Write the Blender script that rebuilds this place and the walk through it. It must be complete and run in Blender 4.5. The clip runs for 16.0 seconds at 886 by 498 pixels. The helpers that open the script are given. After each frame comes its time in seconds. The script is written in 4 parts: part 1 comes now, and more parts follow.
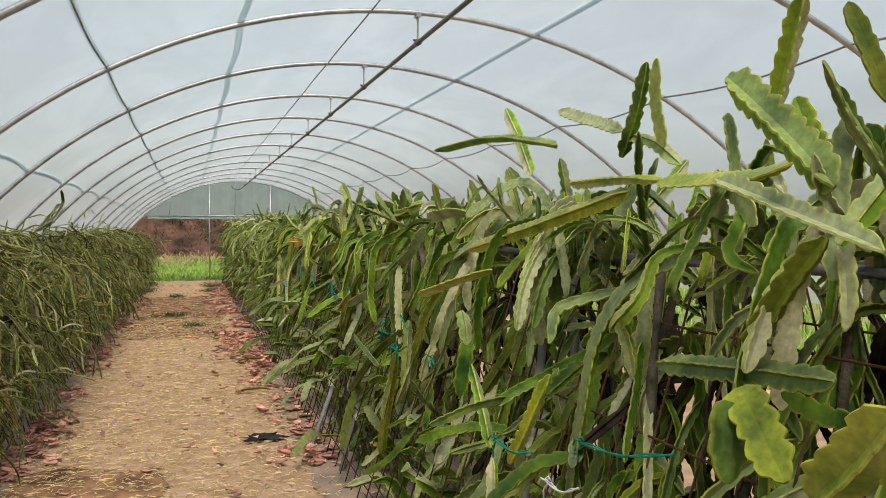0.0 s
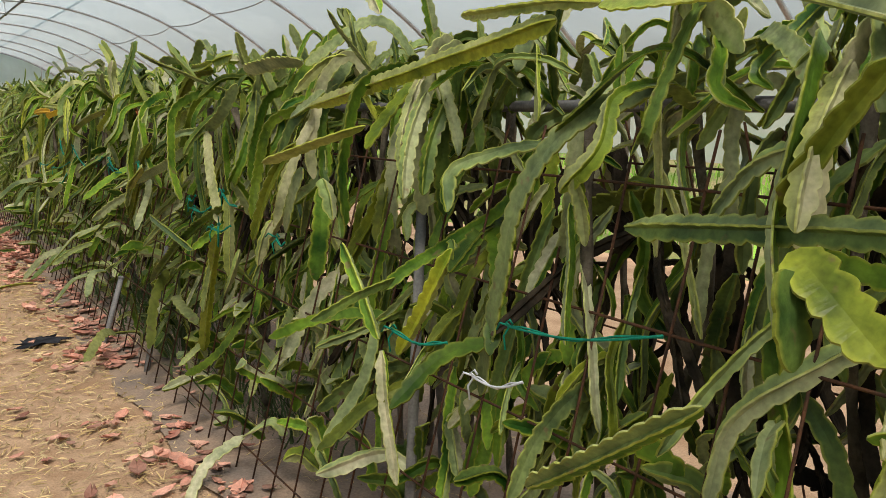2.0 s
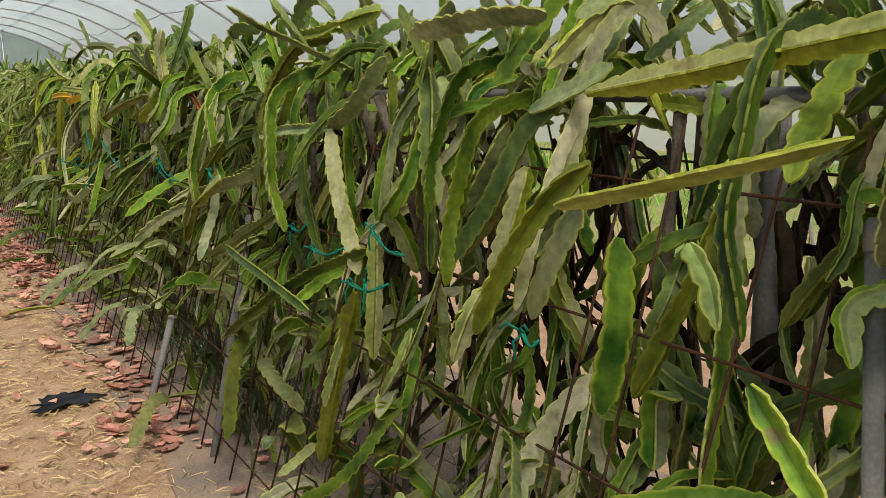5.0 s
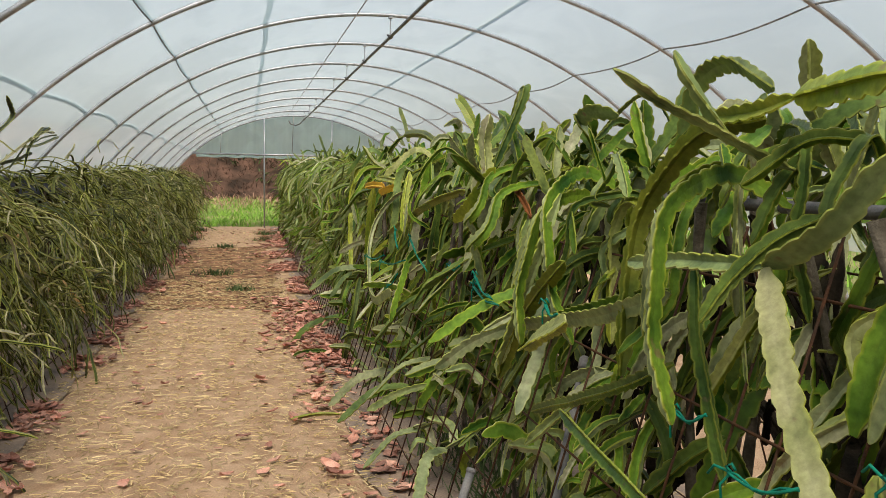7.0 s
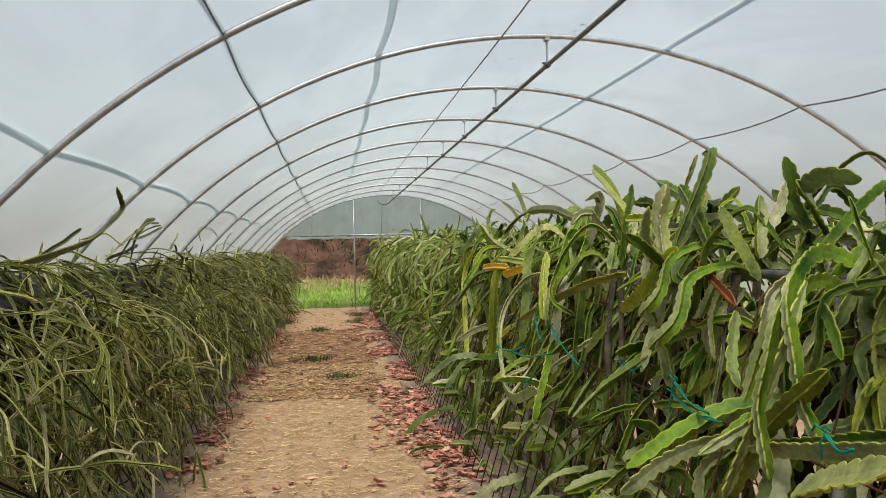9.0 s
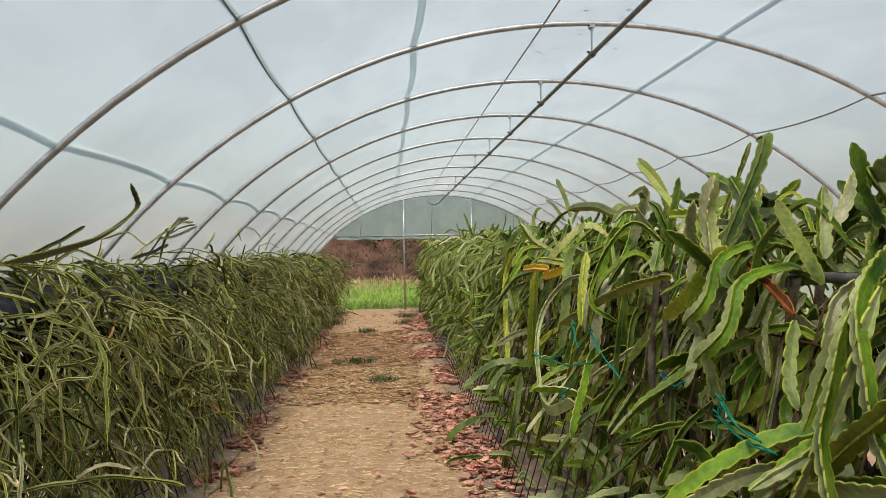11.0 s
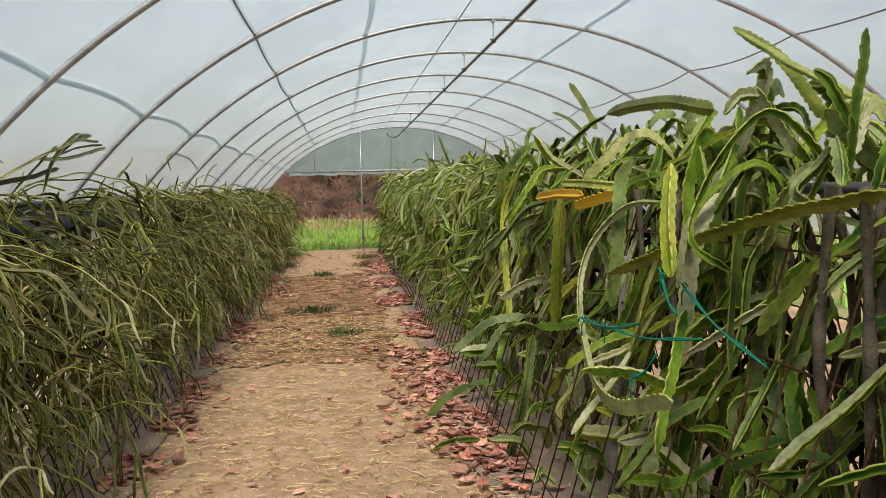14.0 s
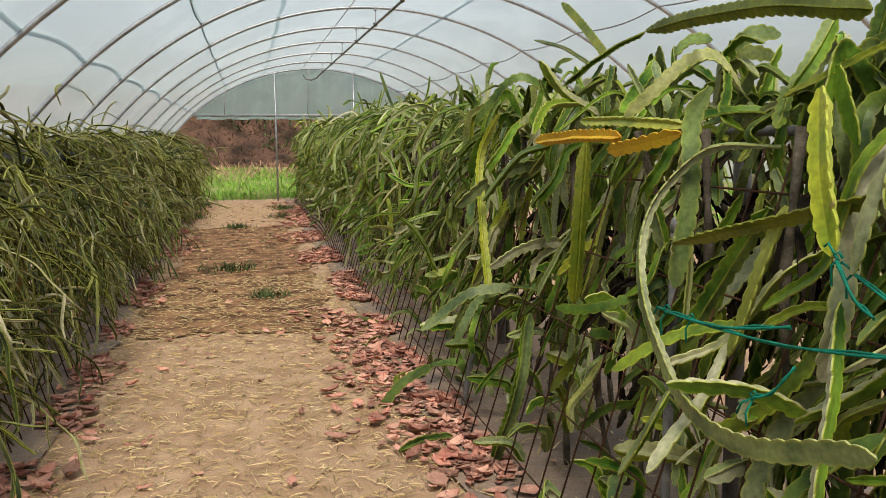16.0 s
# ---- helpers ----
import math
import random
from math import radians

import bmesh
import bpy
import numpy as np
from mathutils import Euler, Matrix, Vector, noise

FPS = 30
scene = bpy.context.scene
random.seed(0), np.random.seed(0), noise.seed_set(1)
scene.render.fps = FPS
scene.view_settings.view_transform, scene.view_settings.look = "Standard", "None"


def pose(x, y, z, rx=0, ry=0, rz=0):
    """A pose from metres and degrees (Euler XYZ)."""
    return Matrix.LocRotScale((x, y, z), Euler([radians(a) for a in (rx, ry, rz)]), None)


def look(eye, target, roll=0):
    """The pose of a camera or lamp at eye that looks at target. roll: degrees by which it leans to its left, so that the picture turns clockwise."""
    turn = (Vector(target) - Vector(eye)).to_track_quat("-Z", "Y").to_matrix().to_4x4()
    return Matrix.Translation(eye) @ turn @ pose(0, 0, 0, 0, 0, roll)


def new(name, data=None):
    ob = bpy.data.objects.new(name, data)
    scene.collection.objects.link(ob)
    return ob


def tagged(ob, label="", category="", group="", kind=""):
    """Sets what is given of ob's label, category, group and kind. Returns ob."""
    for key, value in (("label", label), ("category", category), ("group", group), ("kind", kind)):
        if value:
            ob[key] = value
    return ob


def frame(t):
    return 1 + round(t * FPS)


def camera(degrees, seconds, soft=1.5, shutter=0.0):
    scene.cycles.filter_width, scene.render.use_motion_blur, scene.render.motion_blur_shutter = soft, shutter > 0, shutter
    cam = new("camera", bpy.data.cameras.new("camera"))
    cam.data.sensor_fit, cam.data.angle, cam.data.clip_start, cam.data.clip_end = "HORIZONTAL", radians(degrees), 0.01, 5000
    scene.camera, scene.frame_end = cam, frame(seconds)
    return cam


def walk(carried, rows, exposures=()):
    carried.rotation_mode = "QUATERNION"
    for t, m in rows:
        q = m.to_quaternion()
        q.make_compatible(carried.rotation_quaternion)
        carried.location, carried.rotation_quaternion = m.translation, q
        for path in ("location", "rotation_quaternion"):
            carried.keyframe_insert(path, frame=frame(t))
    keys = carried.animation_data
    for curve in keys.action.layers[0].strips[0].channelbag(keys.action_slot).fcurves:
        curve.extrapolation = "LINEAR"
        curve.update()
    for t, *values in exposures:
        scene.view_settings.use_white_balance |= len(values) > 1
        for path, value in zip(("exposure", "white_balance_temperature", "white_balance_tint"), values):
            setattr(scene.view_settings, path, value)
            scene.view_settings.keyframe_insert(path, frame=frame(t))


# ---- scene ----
cam = camera(54.6, 16.0, 0.7)
EXPOSURE = 0.17
PATH = [
    (0, (0.212, -8.033, 1.591), (0.778, -6.115, 1.55), 0.1),
    (0.5, (0.196, -7.864, 1.574), (0.832, -5.972, 1.46), 1.3),
    (1, (0.125, -7.657, 1.575), (0.954, -5.85, 1.357), 0.6),
    (1.5, (0.068, -7.544, 1.559), (1.068, -5.839, 1.251), -0.8),
    (2, (0.087, -7.398, 1.539), (1.137, -5.733, 1.185), -1.5),
    (2.5, (0.154, -7.103, 1.53), (1.184, -5.429, 1.16), -1.8),
    (3, (0.156, -6.851, 1.539), (1.116, -5.138, 1.161), -2.1),
    (3.2, (0.145, -6.738, 1.532), (1.103, -5.025, 1.147), -2.3),
    (5.3, (0.234, -5.657, 1.533), (1.274, -3.992, 1.155), -0.8),
    (5.5, (0.25, -5.542, 1.532), (1.284, -3.871, 1.155), -0.8),
    (6, (0.289, -5.301, 1.539), (1.244, -3.577, 1.195), -0.9),
    (6.5, (0.327, -5.051, 1.530), (1.049, -3.206, 1.261), -0.1),
    (7, (0.396, -4.780, 1.562), (0.836, -2.836, 1.391), 0.9),
    (7.5, (0.359, -4.601, 1.590), (0.667, -2.627, 1.499), 0.9),
    (8, (0.255, -4.375, 1.597), (0.545, -2.397, 1.553), 0.0),
    (8.5, (0.197, -4.259, 1.604), (0.480, -2.279, 1.581), -0.7),
    (9, (0.192, -4.202, 1.607), (0.448, -2.219, 1.608), -1.2),
    (9.2, (0.208, -4.175, 1.608), (0.440, -2.188, 1.622), -1.2),
    (11.3, (0.353, -3.815, 1.594), (0.481, -1.820, 1.594), -1.1),
    (11.5, (0.325, -3.742, 1.585), (0.510, -1.751, 1.574), -1.6),
    (12, (0.306, -3.523, 1.590), (0.602, -1.545, 1.560), -2.4),
    (12.5, (0.342, -3.234, 1.568), (0.649, -1.258, 1.513), -2.5),
    (13, (0.369, -2.833, 1.579), (0.602, -0.848, 1.495), -1.7),
    (13.5, (0.328, -2.664, 1.522), (0.549, -0.680, 1.418), -1.2),
    (14, (0.273, -2.378, 1.516), (0.505, -0.396, 1.379), -1.4),
    (14.5, (0.230, -2.077, 1.486), (0.408, -0.094, 1.303), -1.9),
    (15, (0.228, -1.758, 1.493), (0.350, 0.230, 1.305), -1.0),
    (15.5, (0.221, -1.540, 1.472), (0.473, 0.430, 1.239), -0.4),
    (16, (0.112, -1.371, 1.476), (0.549, 0.564, 1.221), -0.4),
]
walk(cam, [(t, look(eye, target, roll)) for t, eye, target, roll in PATH], [(0, EXPOSURE), (16, EXPOSURE)])

# ---- world and light: a bright overcast sky above the film ----
world = bpy.data.worlds.new("overcast_sky")
scene.world = world
world.use_nodes = True
wn = world.node_tree
sky = wn.nodes.new("ShaderNodeTexSky")
sky.sky_type, sky.sun_disc = "NISHITA", False
sky.sun_elevation, sky.sun_rotation = radians(57), radians(189)
sky.air_density, sky.dust_density = 1.0, 5.0
wn.links.new(sky.outputs[0], wn.nodes["Background"].inputs[0])
wn.nodes["Background"].inputs[1].default_value = 0.11
sun = new("sun", bpy.data.lights.new("sun", "SUN"))
sun.data.energy, sun.data.angle, sun.data.color = 5.6, radians(18), (1.0, 0.94, 0.86)
sun.matrix_world = look((-1.4, -8.4, 13), (0, 0, 0))

# ---- materials ----


def material(name, base, other, scale=20.0, rough=0.6, bump=0.15, fine=120.0, metal=0.0, vary=0.12, spec=0.12, island=False):
    """Two-colour mottled surface with grain, relief and some change from piece to piece."""
    m = bpy.data.materials.new(name)
    m.use_nodes = True
    nt = m.node_tree
    n, l, b = nt.nodes, nt.links, nt.nodes["Principled BSDF"]
    co = n.new("ShaderNodeTexCoord")
    big, small = n.new("ShaderNodeTexNoise"), n.new("ShaderNodeTexNoise")
    big.inputs["Scale"].default_value, big.inputs["Detail"].default_value = scale, 6
    small.inputs["Scale"].default_value, small.inputs["Detail"].default_value = fine, 4
    for x in (big, small):
        l.new(co.outputs["Object"], x.inputs["Vector"])
    ramp = n.new("ShaderNodeValToRGB")
    ramp.color_ramp.elements[0].position, ramp.color_ramp.elements[1].position = 0.36, 0.64
    ramp.color_ramp.elements[0].color, ramp.color_ramp.elements[1].color = (*base, 1), (*other, 1)
    l.new(big.outputs["Fac"], ramp.inputs["Fac"])
    info = n.new("ShaderNodeObjectInfo")
    val = n.new("ShaderNodeMapRange")
    val.inputs["To Min"].default_value, val.inputs["To Max"].default_value = 1 - vary, 1 + vary
    if island:
        geo = n.new("ShaderNodeNewGeometry")
        l.new(geo.outputs["Random Per Island"], val.inputs["Value"])
    else:
        l.new(info.outputs["Random"], val.inputs["Value"])
    grain = n.new("ShaderNodeMapRange")
    grain.inputs["To Min"].default_value, grain.inputs["To Max"].default_value = 0.6, 1.4
    l.new(small.outputs["Fac"], grain.inputs["Value"])
    mul = n.new("ShaderNodeMath")
    mul.operation = "MULTIPLY"
    l.new(val.outputs[0], mul.inputs[0])
    l.new(grain.outputs[0], mul.inputs[1])
    hsv = n.new("ShaderNodeHueSaturation")
    l.new(ramp.outputs[0], hsv.inputs["Color"])
    l.new(mul.outputs[0], hsv.inputs["Value"])
    l.new(hsv.outputs[0], b.inputs["Base Color"])
    b.inputs["Roughness"].default_value, b.inputs["Metallic"].default_value = rough, metal
    b.inputs["Specular IOR Level"].default_value = spec
    if bump:
        bp = n.new("ShaderNodeBump")
        bp.inputs["Strength"].default_value, bp.inputs["Distance"].default_value = bump, 0.01
        l.new(small.outputs["Fac"], bp.inputs["Height"])
        l.new(bp.outputs[0], b.inputs["Normal"])
    return m


def stem_material(name, deep, fresh, dusty, dust=0.8, yellow=(0.36, 0.34, 0.03)):
    """Waxy cactus skin: green ribs, dusty grey flats, yellowing from stem to stem."""
    m = bpy.data.materials.new(name)
    m.use_nodes = True
    nt = m.node_tree
    n, l, b = nt.nodes, nt.links, nt.nodes["Principled BSDF"]
    co, info = n.new("ShaderNodeTexCoord"), n.new("ShaderNodeObjectInfo")
    shift = n.new("ShaderNodeVectorMath")
    shift.operation = "MULTIPLY_ADD"
    shift.inputs[1].default_value = (1, 1, 1)
    comb = n.new("ShaderNodeCombineXYZ")
    far = n.new("ShaderNodeMath")
    far.operation = "MULTIPLY"
    far.inputs[1].default_value = 37.0
    l.new(info.outputs["Random"], far.inputs[0])
    for k in range(3):
        l.new(far.outputs[0], comb.inputs[k])
    l.new(co.outputs["Object"], shift.inputs[0])
    l.new(comb.outputs[0], shift.inputs[2])

    def noise_node(scale, detail=5):
        x = n.new("ShaderNodeTexNoise")
        x.inputs["Scale"].default_value, x.inputs["Detail"].default_value = scale, detail
        l.new(shift.outputs[0], x.inputs["Vector"])
        return x

    def spread(sock, a, z, lo, hi):
        x = n.new("ShaderNodeMapRange")
        x.inputs[1].default_value, x.inputs[2].default_value, x.inputs[3].default_value, x.inputs[4].default_value = a, z, lo, hi
        l.new(sock, x.inputs[0])
        return x.outputs[0]

    def mix(fac, a, z):
        x = n.new("ShaderNodeMix")
        x.data_type = "RGBA"
        l.new(fac, x.inputs[0])
        for sock, v in ((x.inputs[6], a), (x.inputs[7], z)):
            if isinstance(v, tuple):
                sock.default_value = (*v, 1)
            else:
                l.new(v, sock)
        return x.outputs[2]

    def times(a, z):
        x = n.new("ShaderNodeMath")
        x.operation = "MULTIPLY"
        x.use_clamp = True
        l.new(a, x.inputs[0])
        l.new(z, x.inputs[1])
        return x.outputs[0]

    big, fine = noise_node(7), noise_node(60, 6)
    green = mix(spread(big.outputs["Fac"], 0.35, 0.65, 0, 1), deep, fresh)
    # some stems turn yellow-green
    yl = times(spread(info.outputs["Random"], 0.72, 1.0, 0, 0.75), spread(big.outputs["Fac"], 0.3, 0.6, 0.3, 1))
    green = mix(yl, green, yellow)
    edge = n.new("ShaderNodeAttribute")
    edge.attribute_name = "edge"
    green = mix(spread(edge.outputs["Fac"], 0.7, 1.0, 0, 0.7), green, (0.40, 0.43, 0.045))
    dst = n.new("ShaderNodeAttribute")
    dst.attribute_name = "dust"
    # how dusty a stem is differs from one to the next
    wob = n.new("ShaderNodeMath")
    wob.operation = "FRACT"
    l.new(far.outputs[0], wob.inputs[0])
    dd = times(times(dst.outputs["Fac"], spread(big.outputs["Fac"], 0.35, 0.55, 0.45, 1.0)), spread(wob.outputs[0], 0.1, 0.9, 0.1, dust * 0.92))
    col = mix(dd, green, dusty)
    # corky brown scars
    scar = noise_node(22, 3)
    col = mix(spread(scar.outputs["Fac"], 0.66, 0.74, 0, 0.7), col, (0.20, 0.13, 0.07))
    hsv = n.new("ShaderNodeHueSaturation")
    l.new(col, hsv.inputs["Color"])
    val = n.new("ShaderNodeMath")
    val.operation = "MULTIPLY"
    l.new(spread(fine.outputs["Fac"], 0.3, 0.7, 0.75, 1.22), val.inputs[0])
    l.new(spread(wob.outputs[0], 0, 1, 0.36, 1.3), val.inputs[1])
    l.new(val.outputs[0], hsv.inputs["Value"])
    l.new(hsv.outputs[0], b.inputs["Base Color"])
    l.new(spread(dd, 0, 1, 0.36, 0.75), b.inputs["Roughness"])
    b.inputs["Specular IOR Level"].default_value = 0.16
    bp = n.new("ShaderNodeBump")
    bp.inputs["Strength"].default_value, bp.inputs["Distance"].default_value = 0.25, 0.006
    l.new(fine.outputs["Fac"], bp.inputs["Height"])
    l.new(bp.outputs[0], b.inputs["Normal"])
    return m


def film_material(name, tint, clear, haze_scale, strong=1.0):
    """Milky polythene: passes most light scattered, a little of it straight."""
    m = bpy.data.materials.new(name)
    m.use_nodes = True
    nt = m.node_tree
    n, l = nt.nodes, nt.links
    n.remove(n["Principled BSDF"])
    co, nz, fold = n.new("ShaderNodeTexCoord"), n.new("ShaderNodeTexNoise"), n.new("ShaderNodeTexNoise")
    nz.inputs["Scale"].default_value, nz.inputs["Detail"].default_value = haze_scale, 8
    nz.inputs["Distortion"].default_value = 0.6
    fold.inputs["Scale"].default_value, fold.inputs["Detail"].default_value = 1.7, 3
    stretch = n.new("ShaderNodeMapping")
    stretch.inputs["Scale"].default_value = (1.6, 0.55, 1.6)
    l.new(co.outputs["Object"], stretch.inputs["Vector"])
    l.new(stretch.outputs[0], nz.inputs["Vector"])
    l.new(co.outputs["Object"], fold.inputs["Vector"])
    ramp = n.new("ShaderNodeValToRGB")
    ramp.color_ramp.elements[0].position, ramp.color_ramp.elements[1].position = 0.42, 0.58
    lo = tuple(c * 0.9 for c in tint)
    ramp.color_ramp.elements[0].color, ramp.color_ramp.elements[1].color = (*lo, 1), (*tint, 1)
    l.new(nz.outputs["Fac"], ramp.inputs[0])
    tr, df, cl, gl = (n.new("ShaderNodeBsdf" + k) for k in ("Translucent", "Diffuse", "Transparent", "Glossy"))
    for s_ in (tr, df):
        l.new(ramp.outputs[0], s_.inputs["Color"])
    gl.inputs["Roughness"].default_value = 0.25
    bp = n.new("ShaderNodeBump")
    bp.inputs["Strength"].default_value, bp.inputs["Distance"].default_value = 0.5, 0.05
    l.new(fold.outputs["Fac"], bp.inputs["Height"])
    for s_ in (tr, gl):
        l.new(bp.outputs[0], s_.inputs["Normal"])

    def mixed(f, a, z):
        x = n.new("ShaderNodeMixShader")
        x.inputs[0].default_value = f
        l.new(a.outputs[0], x.inputs[1])
        l.new(z.outputs[0], x.inputs[2])
        return x

    out = mixed(0.04, mixed(clear, mixed(0.15, tr, df), cl), gl)
    l.new(out.outputs[0], n["Material Output"].inputs[0])
    return m


STEM = stem_material("cactus_skin", (0.024, 0.085, 0.009), (0.185, 0.325, 0.026), (0.46, 0.425, 0.30), 1.0)
STEM_LIME = stem_material("lime_cactus_skin", (0.14, 0.21, 0.015), (0.32, 0.34, 0.022), (0.34, 0.34, 0.20), 0.55)
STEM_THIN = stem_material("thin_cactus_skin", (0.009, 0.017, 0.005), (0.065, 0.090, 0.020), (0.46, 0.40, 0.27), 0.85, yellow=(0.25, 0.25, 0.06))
STEM_YELLOW = material("yellowed_stem", (0.62, 0.42, 0.03), (0.55, 0.30, 0.03), 9, 0.5)
STEM_BROWN = material("dried_stem", (0.32, 0.12, 0.035), (0.20, 0.07, 0.025), 14, 0.7)
# dead stems, coloured near black so they also carry the rows' inner shade
STEM_DEAD_SHADE = material("shade_dark_dead_stem", (0.012, 0.010, 0.007), (0.05, 0.038, 0.025), 14, 0.9, 0.4, vary=0.4)
STEM_TAN = material("dried_tan_stem", (0.42, 0.24, 0.09), (0.52, 0.36, 0.18), 14, 0.85, 0.4, vary=0.3)
WOOD = material("woody_stem", (0.06, 0.05, 0.035), (0.16, 0.135, 0.10), 16, 0.85, 0.5)
RUST = material("rusty_rod", (0.10, 0.045, 0.022), (0.05, 0.03, 0.02), 30, 0.8, 0.3, 200)
STEEL = material("galvanised_steel", (0.42, 0.43, 0.45), (0.30, 0.31, 0.325), 12, 0.4, 0.1, 150, 0.6)
DARKSTEEL = material("weathered_pipe", (0.13, 0.13, 0.13), (0.2, 0.19, 0.18), 12, 0.5, 0.15, 150, 0.6)
GREYPIPE = material("grey_plastic_post", (0.15, 0.15, 0.15), (0.24, 0.23, 0.215), 8, 0.6)
WIRE = material("dark_wire", (0.20, 0.195, 0.19), (0.30, 0.29, 0.28), 20, 0.6)
TWINE = material("green_twine", (0.008, 0.15, 0.10), (0.01, 0.22, 0.14), 30, 0.6)
WHITETIE = material("white_tie", (0.62, 0.64, 0.66), (0.5, 0.52, 0.55), 30, 0.5)
BLACK = material("black_sheet", (0.014, 0.015, 0.018), (0.034, 0.036, 0.042), 12, 0.8)
LEAF = material("dry_leaf", (0.38, 0.16, 0.115), (0.58, 0.34, 0.25), 5, 0.75, 0.3, 90, vary=0.5, island=True)
STRAW = material("straw_chip", (0.46, 0.33, 0.15), (0.60, 0.47, 0.26), 6, 0.8, 0.2, vary=0.45, island=True)
MAT_SHEET = material("dusty_weed_mat", (0.34, 0.245, 0.175), (0.23, 0.18, 0.145), 4, 0.9, 0.6, 90)
PATHSOIL = material("straw_covered_path", (0.36, 0.228, 0.135), (0.49, 0.335, 0.213), 5.0, 0.95, 1.0, 95)
DARKSOIL = material("damp_soil", (0.10, 0.054, 0.03), (0.40, 0.22, 0.115), 4, 0.95, 0.9, 60)
GRASSGROUND = material("grass_ground", (0.09, 0.14, 0.03), (0.2, 0.17, 0.08), 0.8, 0.95, 0.8, 30)
GRASS = material("grass_blade", (0.11, 0.24, 0.025), (0.20, 0.34, 0.05), 1.2, 0.6, 0.0, vary=0.4, island=True)
WEED = material("weed_leaf", (0.045, 0.075, 0.025), (0.10, 0.14, 0.05), 9, 0.6, 0.0)
BANK = material("brown_brush_bank", (0.022, 0.015, 0.010), (0.085, 0.048, 0.032), 1.6, 0.95, 0.9, 14)
BRUSH = material("dry_brush", (0.045, 0.024, 0.016), (0.14, 0.085, 0.05), 0.7, 0.9, 0.0, vary=0.55, island=True)
PALEBRUSH = material("pale_dry_grass", (0.30, 0.20, 0.13), (0.24, 0.13, 0.09), 0.9, 0.9, 0.0, vary=0.4, island=True)
FILM = film_material("polythene_film", (0.47, 0.53, 0.535), 0.44, 0.9)
STRAP = film_material("strap_film", (0.50, 0.60, 0.63), 0.2, 1.2)
CURTAIN = film_material("gable_curtain_film", (0.86, 0.98, 0.98), 0.15, 1.2)

# ---- helpers for meshes ----
R = random.Random(7)
CX, CZ, RAD = 1.75, -1.13, 4.30     # the arch: centre and radius
Y0, Y1 = -14.0, 20.0                # the tunnel from end to end


def mesh_of(name, verts, faces, mat, smooth=True, attrs=None):
    me = bpy.data.meshes.new(name)
    me.from_pydata([tuple(v) for v in verts], [], faces)
    if smooth:
        me.polygons.foreach_set("use_smooth", [True] * len(faces))
    for key, vals in (attrs or {}).items():
        a = me.attributes.new(key, "FLOAT", "POINT")
        a.data.foreach_set("value", vals)
    me.materials.append(mat)
    me.update()
    return me


def part(name, me, parent, label="", m=None):
    ob = new(name, me)
    ob.parent = parent
    if m is not None:
        ob.matrix_basis = m
    if label:
        ob["label"] = label
    return ob


def thing(name, label, category, at=(0, 0, 0), group="", kind="", data=None):
    ob = new(name, data)
    ob.location = at
    return tagged(ob, label, category, group, kind)


def tube(points, r, sides=8, closed=True):
    """Vertices and faces of a round tube along points; r a number or one for each point."""
    P = np.array(points, float)
    rr = np.full(len(P), r) if np.isscalar(r) else np.array(r, float)
    T = np.gradient(P, axis=0)
    T /= np.linalg.norm(T, axis=1)[:, None] + 1e-9
    up = np.array((0, 0, 1.0)) if abs(T[0][2]) < 0.9 else np.array((1.0, 0, 0))
    verts, faces = [], []
    a = up - T[0] * (up @ T[0])
    for p, t, q in zip(P, T, rr):
        a = a - t * (a @ t)
        a /= np.linalg.norm(a)
        b = np.cross(t, a)
        for k in range(sides):
            w = 2 * math.pi * k / sides
            verts.append(p + q * (a * math.cos(w) + b * math.sin(w)))
    for i in range(len(P) - 1):
        for k in range(sides):
            k2 = (k + 1) % sides
            faces.append((i * sides + k, i * sides + k2, (i + 1) * sides + k2, (i + 1) * sides + k))
    if closed:
        faces.append(tuple(range(sides))[::-1])
        faces.append(tuple((len(P) - 1) * sides + k for k in range(sides)))
    return verts, faces


def box(x0, y0, z0, x1, y1, z1):
    v = [(x, y, z) for x in (x0, x1) for y in (y0, y1) for z in (z0, z1)]
    return v, [(0, 1, 3, 2), (4, 6, 7, 5), (0, 4, 5, 1), (2, 3, 7, 6), (0, 2, 6, 4), (1, 5, 7, 3)]


def joined(*pieces):
    verts, faces = [], []
    for v, f in pieces:
        k = len(verts)
        verts += list(v)
        faces += [tuple(i + k for i in q) for q in f]
    return verts, faces


def curve_points(ctrl, n):
    """Points at even steps along a smooth curve through the control points."""
    C = np.array(ctrl, float)
    C = np.vstack([2 * C[0] - C[1], C, 2 * C[-1] - C[-2]])
    out = []
    for i in range(1, len(C) - 2):
        for u in np.linspace(0, 1, 24, endpoint=False):
            p0, p1, p2, p3 = C[i - 1:i + 3]
            out.append(0.5 * (2 * p1 + (p2 - p0) * u + (2 * p0 - 5 * p1 + 4 * p2 - p3) * u * u + (3 * p1 - p0 - 3 * p2 + p3) * u ** 3))
    out.append(C[-2])
    out = np.array(out)
    d = np.r_[0, np.cumsum(np.linalg.norm(np.diff(out, axis=0), axis=1))]
    s = np.linspace(0, d[-1], n)
    return np.stack([np.interp(s, d, out[:, k]) for k in range(3)], 1), d[-1]


